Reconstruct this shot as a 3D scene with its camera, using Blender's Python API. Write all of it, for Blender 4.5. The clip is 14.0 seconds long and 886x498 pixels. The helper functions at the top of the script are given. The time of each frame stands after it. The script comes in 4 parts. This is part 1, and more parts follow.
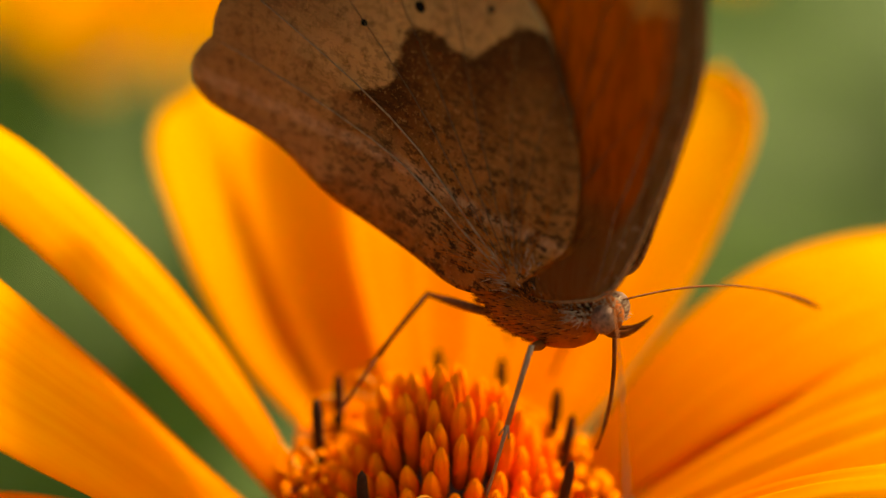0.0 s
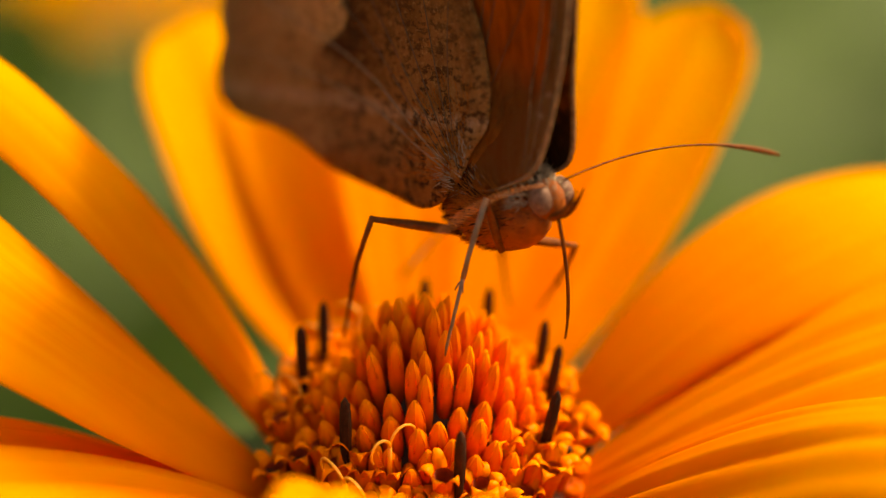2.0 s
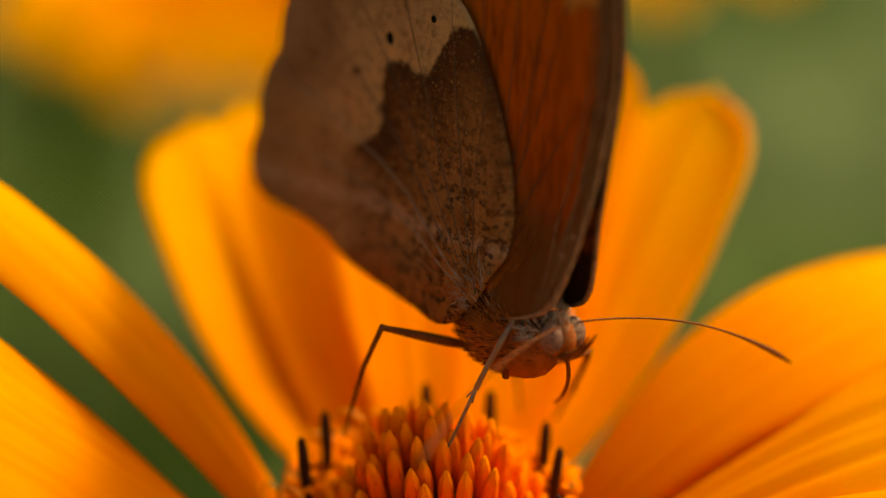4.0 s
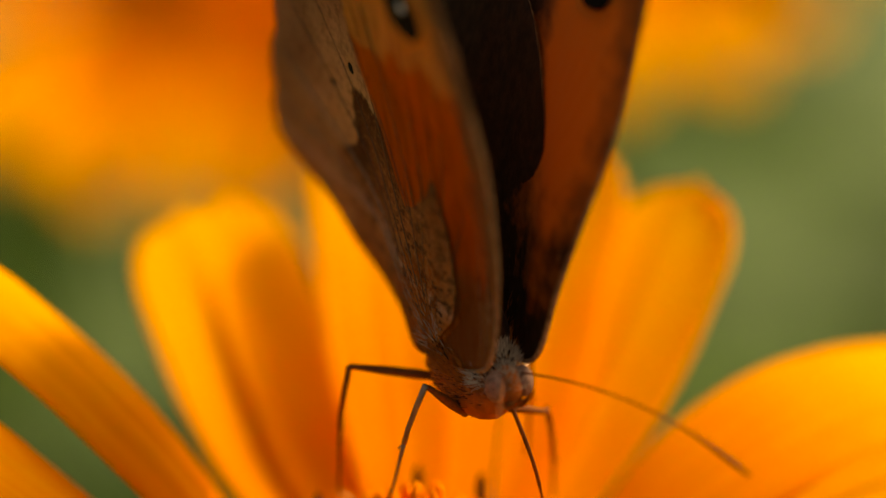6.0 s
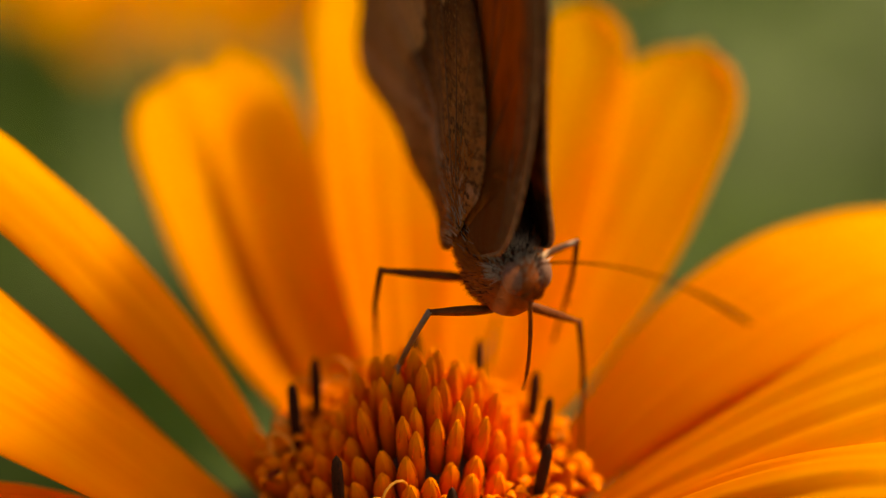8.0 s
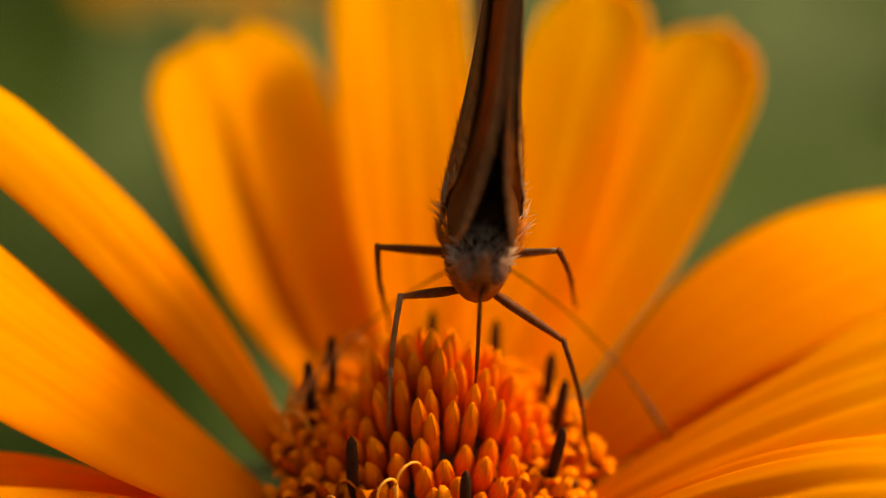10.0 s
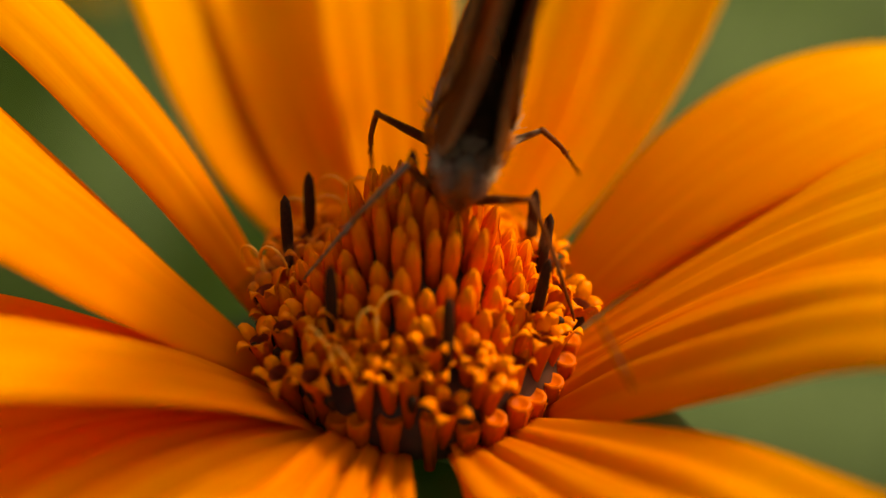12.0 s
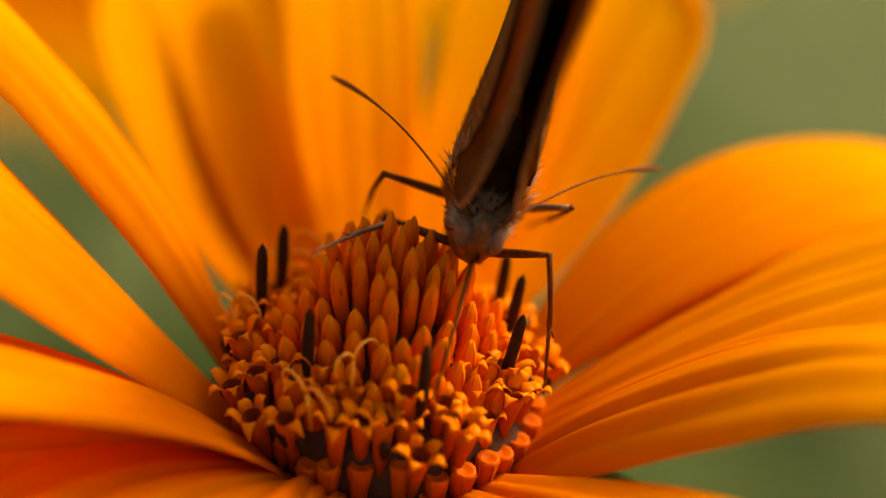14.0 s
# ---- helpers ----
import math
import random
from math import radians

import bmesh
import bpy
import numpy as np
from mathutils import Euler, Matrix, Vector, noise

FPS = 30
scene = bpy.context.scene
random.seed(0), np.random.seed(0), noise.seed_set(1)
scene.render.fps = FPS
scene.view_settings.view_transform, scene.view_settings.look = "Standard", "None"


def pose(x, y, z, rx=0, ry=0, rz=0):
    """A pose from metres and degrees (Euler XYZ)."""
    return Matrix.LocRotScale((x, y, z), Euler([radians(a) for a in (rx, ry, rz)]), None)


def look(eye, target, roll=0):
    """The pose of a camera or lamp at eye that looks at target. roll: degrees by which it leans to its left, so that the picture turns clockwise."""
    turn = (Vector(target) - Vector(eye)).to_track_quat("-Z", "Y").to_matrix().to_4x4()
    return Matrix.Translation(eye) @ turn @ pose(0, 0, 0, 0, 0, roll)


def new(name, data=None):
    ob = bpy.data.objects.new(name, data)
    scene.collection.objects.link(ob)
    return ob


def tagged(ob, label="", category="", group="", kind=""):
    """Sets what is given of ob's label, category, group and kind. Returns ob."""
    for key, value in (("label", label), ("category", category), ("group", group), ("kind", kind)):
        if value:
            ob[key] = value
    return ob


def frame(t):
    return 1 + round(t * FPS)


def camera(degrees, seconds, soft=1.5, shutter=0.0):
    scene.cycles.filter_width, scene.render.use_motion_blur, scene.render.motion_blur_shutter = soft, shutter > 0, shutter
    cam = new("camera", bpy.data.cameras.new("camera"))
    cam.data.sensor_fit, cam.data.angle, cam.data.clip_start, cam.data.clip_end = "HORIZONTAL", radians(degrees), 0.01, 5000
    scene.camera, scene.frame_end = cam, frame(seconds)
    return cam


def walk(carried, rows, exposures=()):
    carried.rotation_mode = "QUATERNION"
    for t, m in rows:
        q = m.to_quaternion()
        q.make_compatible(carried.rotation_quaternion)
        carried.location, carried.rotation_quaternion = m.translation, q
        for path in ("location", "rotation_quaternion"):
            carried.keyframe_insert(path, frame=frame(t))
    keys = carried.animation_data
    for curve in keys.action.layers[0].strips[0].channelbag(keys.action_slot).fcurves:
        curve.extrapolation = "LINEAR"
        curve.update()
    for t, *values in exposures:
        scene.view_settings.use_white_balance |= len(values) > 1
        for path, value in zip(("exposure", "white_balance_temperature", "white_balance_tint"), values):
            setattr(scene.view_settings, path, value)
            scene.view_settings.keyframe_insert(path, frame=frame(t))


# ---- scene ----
MM = 0.001


def eye(x, y, z, yaw, pitch, roll):
    """Camera pose: millimetres from the flower's centre, then degrees to the left, up and of lean."""
    return pose(x * MM, y * MM, z * MM, 90 + pitch, 0, yaw) @ pose(0, 0, 0, 0, 0, roll)


cam = camera(15.0, 14.0, soft=1.3)
cam.data.dof.use_dof = True
cam.data.dof.focus_distance = 0.1445
cam.data.dof.aperture_fstop = 14.5
walk(cam, [
    (0.0, eye(1.25, -121.57, 89.11, 0.704, -32.377, 0.722)),
    (0.5, eye(4.18, -120.33, 85.14, 1.922, -32.167, -0.392)),
    (1.0, eye(2.70, -120.34, 84.83, 1.067, -32.906, 0.479)),
    (1.5, eye(1.51, -120.70, 85.52, 0.402, -32.837, 1.712)),
    (2.0, eye(2.31, -121.51, 86.16, 0.904, -32.654, 1.353)),
    (2.5, eye(3.54, -120.63, 86.85, 1.546, -33.289, 0.306)),
    (3.0, eye(5.22, -121.96, 85.76, 2.227, -32.631, -0.775)),
    (3.3, eye(5.98, -121.92, 85.32, 2.690, -32.213, -1.311)),
    (3.5, eye(7.05, -120.63, 84.29, 3.212, -32.283, -1.577)),
    (4.0, eye(6.66, -119.69, 89.72, 2.819, -32.354, -1.709)),
    (4.2, eye(5.21, -120.90, 85.30, 2.196, -28.890, -1.557)),
    (6.3, eye(3.57, -122.58, 90.97, 1.155, -30.787, -0.509)),
    (6.5, eye(3.81, -119.84, 92.75, 1.195, -31.564, -0.362)),
    (7.0, eye(6.02, -120.47, 93.26, 2.360, -32.474, -1.124)),
    (7.5, eye(5.53, -118.70, 95.30, 2.292, -33.097, -1.205)),
    (7.7, eye(5.57, -120.53, 92.13, 2.262, -33.050, -0.912)),
    (8.0, eye(4.18, -120.36, 89.01, 1.543, -32.878, -0.306)),
    (8.2, eye(4.09, -118.61, 92.23, 1.577, -34.924, 0.561)),
    (10.3, eye(3.41, -119.06, 91.28, 1.675, -34.022, 0.818)),
    (10.5, eye(3.09, -122.09, 88.08, 1.300, -32.248, 0.881)),
    (11.0, eye(2.71, -123.31, 88.54, 0.536, -31.927, 1.370)),
    (11.3, eye(1.73, -123.84, 83.81, 0.155, -31.642, 2.110)),
    (11.5, eye(2.17, -123.15, 81.91, 0.507, -31.992, 1.686)),
    (11.8, eye(3.04, -122.35, 78.68, 0.934, -32.252, 1.110)),
    (12.0, eye(3.52, -121.76, 79.17, 1.168, -32.527, 0.783)),
    (12.3, eye(4.54, -119.79, 75.58, 1.951, -32.991, 0.793)),
    (12.5, eye(6.10, -116.42, 76.32, 2.895, -34.565, 0.265)),
    (12.7, eye(6.02, -121.49, 76.20, 2.680, -32.430, 0.080)),
    (12.8, eye(4.69, -125.55, 73.89, 1.973, -30.139, 0.790)),
    (13.0, eye(3.27, -125.91, 74.08, 1.429, -29.975, 1.597)),
    (13.5, eye(-0.42, -127.99, 72.53, -0.354, -27.966, 3.110)),
    (14.0, eye(-4.27, -127.55, 72.91, -2.793, -28.253, 5.408)),
], exposures=[(0, 0.71, 10500, -5), (1, 0.73, 10500, 3), (2, 0.69, 10500, 5), (2.5, 0.39, 10500, 7), (3.9, 0.37, 10500, 7), (4.2, 0.32, 10500, -10), (6.5, 0.49, 10500, 6), (7.5, 0.49, 10500, 7), (8.2, 0.21, 10500, 9), (10.5, 0.19, 10500, 9), (11, 0.11, 10500, 9), (11.5, 0.11, 10500, 9), (12, 0.09, 10500, -4), (12.25, -0.31, 10500, -10), (12.5, -0.04, 10500, -18), (12.8, 0.74, 10500, -12), (13.2, 0.53, 10500, -6), (14, 0.31, 10500, 7)])

# ---- light ----
SUN_AZ, SUN_EL = 35.0, 47.0        # degrees from +x towards +y, and above the horizon
world = bpy.data.worlds.new("sky")
scene.world = world
world.use_nodes = True
wn = world.node_tree
sky = wn.nodes.new("ShaderNodeTexSky")
sky.sky_type, sky.sun_disc = "NISHITA", False
sky.air_density, sky.dust_density, sky.ozone_density = 1.0, 8.0, 0.0
sky.sun_elevation, sky.sun_rotation = radians(SUN_EL), radians(90 - SUN_AZ)
wn.nodes["Background"].inputs["Strength"].default_value = 0.15
wn.links.new(sky.outputs[0], wn.nodes["Background"].inputs["Color"])
sun = new("sun", bpy.data.lights.new("sun", "SUN"))
sun.data.energy, sun.data.angle, sun.data.color = 3.3, radians(7), (1.0, 0.91, 0.78)
sun_way = Vector((math.cos(radians(SUN_AZ)) * math.cos(radians(SUN_EL)), math.sin(radians(SUN_AZ)) * math.cos(radians(SUN_EL)), math.sin(radians(SUN_EL))))
sun.matrix_world = look(sun_way * 3, (0, 0, 0))


# ---- materials ----
class Nodes:
    """A small builder for node materials."""

    def __init__(self, name):
        self.mat = bpy.data.materials.new(name)
        self.mat.use_nodes = True
        self.nt = self.mat.node_tree
        self.bsdf = self.nt.nodes["Principled BSDF"]
        self.out = self.nt.nodes["Material Output"]
        self.tc = self.nt.nodes.new("ShaderNodeTexCoord")

    def node(self, kind, **values):
        n = self.nt.nodes.new(kind)
        for k, v in values.items():
            if k in n.inputs:
                n.inputs[k].default_value = v
        return n

    def link(self, a, b):
        self.nt.links.new(a, b)
        return self

    def mapped(self, sx, sy, sz, source="Object"):
        m = self.nt.nodes.new("ShaderNodeMapping")
        m.inputs["Scale"].default_value = (sx, sy, sz)
        self.link(self.tc.outputs[source], m.inputs["Vector"])
        return m.outputs[0]

    def noise(self, vec, scale, detail=4.0, rough=0.6):
        n = self.node("ShaderNodeTexNoise", Scale=scale, Detail=detail, Roughness=rough)
        self.link(vec, n.inputs["Vector"])
        return n.outputs["Fac"]

    def math(self, op, a, b=0.0, clamp=False):
        n = self.nt.nodes.new("ShaderNodeMath")
        n.operation, n.use_clamp = op, clamp
        for i, v in enumerate((a, b)):
            if isinstance(v, (int, float)):
                n.inputs[i].default_value = v
            else:
                self.link(v, n.inputs[i])
        return n.outputs[0]

    def ramp(self, fac, *stops):
        n = self.nt.nodes.new("ShaderNodeValToRGB")
        while len(n.color_ramp.elements) < len(stops):
            n.color_ramp.elements.new(0.5)
        for e, (p, c) in zip(n.color_ramp.elements, stops):
            e.position, e.color = p, (*c, 1) if len(c) == 3 else c
        self.link(fac, n.inputs[0])
        return n.outputs[0]

    def mix(self, fac, a, b, mode="MIX"):
        n = self.nt.nodes.new("ShaderNodeMix")
        n.data_type, n.blend_type = "RGBA", mode
        for i, v in ((0, fac), (6, a), (7, b)):
            if isinstance(v, (int, float)):
                n.inputs[i].default_value = v
            elif isinstance(v, tuple):
                n.inputs[i].default_value = (*v, 1)
            else:
                self.link(v, n.inputs[i])
        return n.outputs[2]

    def xyz(self, source="Object"):
        n = self.nt.nodes.new("ShaderNodeSeparateXYZ")
        self.link(self.tc.outputs[source], n.inputs[0])
        return n.outputs

    def random(self):
        return self.nt.nodes.new("ShaderNodeObjectInfo").outputs["Random"]

    def bump(self, height, strength, distance):
        n = self.node("ShaderNodeBump", Strength=strength, Distance=distance)
        self.link(height, n.inputs["Height"])
        self.link(n.outputs[0], self.bsdf.inputs["Normal"])
        return n.outputs[0]

    def done(self, colour, rough, translucent=0.0, tint=None, spec=0.5):
        if isinstance(colour, tuple):
            self.bsdf.inputs["Base Color"].default_value = (*colour, 1)
        else:
            self.link(colour, self.bsdf.inputs["Base Color"])
        self.bsdf.inputs["Roughness"].default_value = rough
        self.bsdf.inputs["Specular IOR Level"].default_value = spec
        if translucent:
            t = self.nt.nodes.new("ShaderNodeBsdfTranslucent")
            m = self.nt.nodes.new("ShaderNodeMixShader")
            m.inputs[0].default_value = translucent
            src = tint if tint is not None else colour
            if isinstance(src, tuple):
                t.inputs["Color"].default_value = (*src, 1)
            else:
                self.link(src, t.inputs["Color"])
            self.link(self.bsdf.outputs[0], m.inputs[1]).link(t.outputs[0], m.inputs[2]).link(m.outputs[0], self.out.inputs["Surface"])
        return self.mat


def petal_material():
    n = Nodes("ray petal")
    streak = n.noise(n.mapped(60, 1500, 60), 1.0, 3)
    patch = n.noise(n.mapped(220, 220, 220), 1.0, 2)
    x = n.xyz()[0]
    along = n.math("ADD", n.math("MULTIPLY", x, 36.0), n.math("MULTIPLY", n.math("SUBTRACT", patch, 0.5), 0.35))
    c = n.ramp(along, (0.0, (0.85, 0.23, 0.0)), (0.35, (0.93, 0.34, 0.0)), (0.75, (0.96, 0.49, 0.0)), (1.0, (0.97, 0.56, 0.0)))
    c = n.mix(n.math("MULTIPLY", n.ramp(streak, (0.35, (1, 1, 1)), (0.6, (0, 0, 0))), 0.28), c, (0.84, 0.25, 0.0))
    n.bump(streak, 0.2, 0.0002)
    return n.done(c, 0.62, 0.60, c, 0.08)


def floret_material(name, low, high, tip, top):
    """Floret skin: shade among the crowded feet painted in (darker at z = 0), lighter at its tip (z = top)."""
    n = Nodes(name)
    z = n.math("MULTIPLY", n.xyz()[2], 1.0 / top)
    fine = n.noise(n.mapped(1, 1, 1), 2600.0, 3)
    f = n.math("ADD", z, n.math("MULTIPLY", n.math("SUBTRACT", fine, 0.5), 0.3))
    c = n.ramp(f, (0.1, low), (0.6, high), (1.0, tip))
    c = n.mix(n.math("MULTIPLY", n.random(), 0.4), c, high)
    n.bump(fine, 0.3, 0.0001)
    return n.done(c, 0.55, 0.10, c, 0.12)


def green_material(name, a, b, scale, rough=0.55, translucent=0.3):
    n = Nodes(name)
    f = n.noise(n.mapped(1, 1, 1), scale, 5)
    fine = n.noise(n.mapped(1, 1, 1), scale * 9, 4)
    c = n.ramp(f, (0.3, a), (0.7, b))
    c = n.mix(n.math("MULTIPLY", n.random(), 0.35), c, (a[0] * 1.6, a[1] * 1.3, a[2]))
    n.bump(fine, 0.3, 0.0005)
    return n.done(c, rough, translucent, (b[0] * 1.3, b[1] * 1.5, b[2]), 0.2)


def plain_material(name, a, b, scale, rough=0.5, bump=0.2, spec=0.5, metallic=0.0):
    n = Nodes(name)
    f = n.noise(n.mapped(1, 1, 1), scale, 5)
    n.bump(f, bump, 0.0001)
    n.bsdf.inputs["Metallic"].default_value = metallic
    return n.done(n.ramp(f, (0.3, a), (0.7, b)), rough, spec=spec)


def scale_speckle(n):
    """Wing scales: fine grain, and blotches of a few tenths of a millimetre."""
    return n.noise(n.mapped(1, 1, 1), 5200.0, 3, 0.7), n.noise(n.mapped(1, 1, 0.6), 2300.0, 4, 0.7)


def wing_distance(n, du=0.0, dv=0.0, sv=1.0):
    """Millimetres from the wing's root, roughened, and the root-to-tip and fore-and-aft ways."""
    s = n.xyz()
    u, v = n.math("MULTIPLY", s[0], 1000.0), n.math("MULTIPLY", s[2], 1000.0)
    d = n.math("POWER", n.math("ADD", n.math("POWER", n.math("SUBTRACT", u, du), 2.0), n.math("POWER", n.math("MULTIPLY", n.math("SUBTRACT", v, dv), sv), 2.0)), 0.5)
    return d, u, v


def hindwing_under():
    """Mottled brown towards the root, a toothed edge, then a greyer tan band; a paler hind part with a pale fold and a rusty fringe."""
    n = Nodes("hindwing underside")
    fine, blotch = scale_speckle(n)
    d, u, v = wing_distance(n)
    wave = n.noise(n.mapped(1, 0, 1), 420.0, 2, 0.5)
    ragged = n.noise(n.mapped(1, 0, 1), 1500.0, 3, 0.6)
    angle = n.math("ARCTAN2", v, n.math("MULTIPLY", u, -1.0))
    teeth = n.math("MULTIPLY", n.math("COSINE", n.math("MULTIPLY", n.math("SUBTRACT", angle, 0.907), 12.0)), 0.85)
    rough = n.math("ADD", n.math("MULTIPLY", n.math("SUBTRACT", wave, 0.5), 1.6), n.math("MULTIPLY", n.math("SUBTRACT", ragged, 0.5), 1.0))
    past = n.math("SUBTRACT", n.math("SUBTRACT", d, 10.8), n.math("ADD", teeth, rough))
    step = n.math("ADD", n.math("MULTIPLY", past, 0.05), 0.5)
    c = n.ramp(step, (0.02, (0.360, 0.151, 0.050)), (0.33, (0.252, 0.096, 0.028)), (0.44, (0.122, 0.039, 0.011)), (0.494, (0.076, 0.024, 0.007)),
               (0.508, (0.564, 0.310, 0.139)), (0.64, (0.488, 0.249, 0.116)), (0.76, (0.276, 0.127, 0.059)), (0.9, (0.366, 0.180, 0.091)))
    # the hind part is paler and greyer, under a line from the root to the outer edge
    hind = n.math("ADD", n.math("ADD", n.math("MULTIPLY", u, 0.52), v), n.math("MULTIPLY", n.math("SUBTRACT", wave, 0.5), 2.0))
    c = n.mix(n.ramp(n.math("ADD", n.math("MULTIPLY", hind, 0.25), 0.5), (0.35, (0.72, 0.72, 0.72)), (0.56, (0, 0, 0))), c, (0.366, 0.165, 0.067))
    # a pale fold runs back from the root
    fold = n.math("ABSOLUTE", n.math("SUBTRACT", n.math("SUBTRACT", v, 2.4), n.math("MULTIPLY", u, -0.03)))
    c = n.mix(n.math("MULTIPLY", n.ramp(fold, (0.12, (1, 1, 1)), (0.5, (0, 0, 0))), n.ramp(ragged, (0.35, (0.15, 0.15, 0.15)), (0.6, (0.75, 0.75, 0.75)))), c, (0.550, 0.324, 0.212))
    # rusty hair scales along the inner edge
    low = n.math("ADD", v, n.math("MULTIPLY", n.math("SUBTRACT", wave, 0.5), 1.4))
    c = n.mix(n.ramp(n.math("ADD", n.math("MULTIPLY", low, 0.2), 0.5), (0.40, (0.85, 0.85, 0.85)), (0.66, (0, 0, 0))), c, (0.306, 0.096, 0.020))
    # short dark dashes across the wing, thick towards the root and the front edge
    dash = n.noise(n.mapped(0.6, 0.4, 1.0), 3000.0, 3, 0.66)
    cloud = n.noise(n.mapped(1, 0, 0.6), 700.0, 3, 0.6)
    near = n.ramp(n.math("MULTIPLY", n.math("ADD", d, n.math("MULTIPLY", u, 0.35)), 0.1), (0.25, (1, 1, 1)), (0.95, (0.25, 0.25, 0.25)))
    c = n.mix(n.math("MULTIPLY", n.ramp(cloud, (0.45, (0, 0, 0)), (0.64, (0.55, 0.55, 0.55))), near), c, (0.062, 0.020, 0.006))
    c = n.mix(n.math("MULTIPLY", n.ramp(dash, (0.50, (0, 0, 0)), (0.58, (0.85, 0.85, 0.85))), near), c, (0.015, 0.008, 0.004))
    c = n.mix(n.ramp(blotch, (0.52, (0, 0, 0)), (0.68, (0.45, 0.45, 0.45))), c, (0.046, 0.016, 0.007))
    c = n.mix(n.ramp(fine, (0.56, (0, 0, 0)), (0.68, (0.5, 0.5, 0.5))), c, (0.458, 0.221, 0.091))
    n.bump(n.math("ADD", fine, n.math("MULTIPLY", dash, 0.8)), 0.7, 0.00013)
    return n.done(c, 0.7, 0.30, c, 0.06)


def forewing_under():
    n = Nodes("forewing underside")
    fine, blotch = scale_speckle(n)
    d, u, v = wing_distance(n)
    wave = n.noise(n.mapped(1, 0, 1), 520.0, 2, 0.5)
    vv = n.math("ADD", v, n.math("MULTIPLY", n.math("SUBTRACT", wave, 0.5), 3.0))
    c = n.ramp(n.math("MULTIPLY", vv, 0.04),
               (0.02, (0.16, 0.040, 0.006)), (0.20, (0.46, 0.075, 0.006)), (0.535, (0.60, 0.115, 0.008)), (0.555, (0.74, 0.30, 0.070)),
               (0.74, (0.80, 0.32, 0.070)), (0.80, (0.20, 0.10, 0.045)), (0.95, (0.15, 0.08, 0.040)))
    # brown and hairy towards the root
    rooted = n.math("ADD", d, n.math("MULTIPLY", n.math("SUBTRACT", wave, 0.5), 3.0))
    c = n.mix(n.ramp(n.math("MULTIPLY", rooted, 0.1), (0.38, (0.9, 0.9, 0.9)), (0.70, (0, 0, 0))), c, (0.17, 0.062, 0.018))
    # the costal margin: grey-brown
    bow = n.math("SUBTRACT", n.math("SUBTRACT", 6.6, n.math("MULTIPLY", n.math("POWER", n.math("SUBTRACT", v, 13.0), 2.0), 0.020)), u)
    bow = n.math("ADD", bow, n.math("MULTIPLY", n.math("SUBTRACT", wave, 0.5), 1.2))
    c = n.mix(n.ramp(bow, (0.50, (1, 1, 1)), (0.85, (0, 0, 0))), c, (0.21, 0.092, 0.034))
    c = n.mix(n.ramp(fine, (0.56, (0, 0, 0)), (0.72, (0.35, 0.35, 0.35))), c, (0.26, 0.075, 0.014))
    grain = n.noise(n.mapped(1, 0.3, 0.12), 4200.0, 3, 0.6)
    c = n.mix(n.ramp(grain, (0.48, (0, 0, 0)), (0.66, (0.7, 0.7, 0.7))), c, (0.15, 0.028, 0.003))
    c = n.mix(n.ramp(blotch, (0.58, (0, 0, 0)), (0.70, (0.5, 0.5, 0.5))), c, (0.08, 0.016, 0.003))
    dot = n.noise(n.mapped(1, 0.3, 1), 2600.0, 1, 0.5)
    c = n.mix(n.math("MULTIPLY", n.ramp(bow, (0.12, (1, 1, 1)), (0.35, (0, 0, 0))), n.ramp(dot, (0.62, (0, 0, 0)), (0.68, (0.8, 0.8, 0.8)))), c, (0.45, 0.22, 0.14))
    n.bump(n.math("ADD", fine, grain), 0.8, 0.0001)
    return n.done(c, 0.7, 0.45, n.mix(0.5, c, (0.75, 0.25, 0.02)), 0.06)


def wing_upper(patch):
    n = Nodes("wing upperside")
    fine, blotch = scale_speckle(n)
    c = n.ramp(blotch, (0.35, (0.016, 0.007, 0.003)), (0.7, (0.036, 0.015, 0.006)))
    if patch:
        d = wing_distance(n, 3.0, 12.5, 0.45)[0]
        wave = n.noise(n.mapped(1, 0, 1), 500.0, 3, 0.6)
        dd = n.math("ADD", d, n.math("MULTIPLY", n.math("SUBTRACT", wave, 0.5), 5.0))
        c = n.mix(n.ramp(n.math("MULTIPLY", dd, 0.1), (0.22, (0.85, 0.85, 0.85)), (0.46, (0, 0, 0))), c, (0.46, 0.12, 0.014))
    n.bump(fine, 0.4, 0.0001)
    return n.done(c, 0.7, 0.08, c, 0.06)


PETAL = petal_material()
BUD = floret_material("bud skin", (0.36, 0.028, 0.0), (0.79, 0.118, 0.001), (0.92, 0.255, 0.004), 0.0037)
# the near-black foot colour stands in for shade between the open florets
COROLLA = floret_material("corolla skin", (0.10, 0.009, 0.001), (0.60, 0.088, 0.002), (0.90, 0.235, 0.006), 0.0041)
STYLE = plain_material("style", (0.85, 0.30, 0.02), (0.95, 0.42, 0.05), 3000.0, 0.5)
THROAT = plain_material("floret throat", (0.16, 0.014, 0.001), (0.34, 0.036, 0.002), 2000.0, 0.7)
ANTHER = plain_material("anther tube", (0.020, 0.007, 0.003), (0.052, 0.017, 0.007), 4000.0, 0.75, spec=0.15)
CORE = plain_material("receptacle", (0.030, 0.006, 0.002), (0.07, 0.014, 0.003), 1200.0, 0.7)
BRACT = green_material("bract", (0.03, 0.05, 0.014), (0.06, 0.10, 0.025), 500.0)
STEM = green_material("stem", (0.05, 0.10, 0.02), (0.09, 0.16, 0.035), 120.0, translucent=0.0)
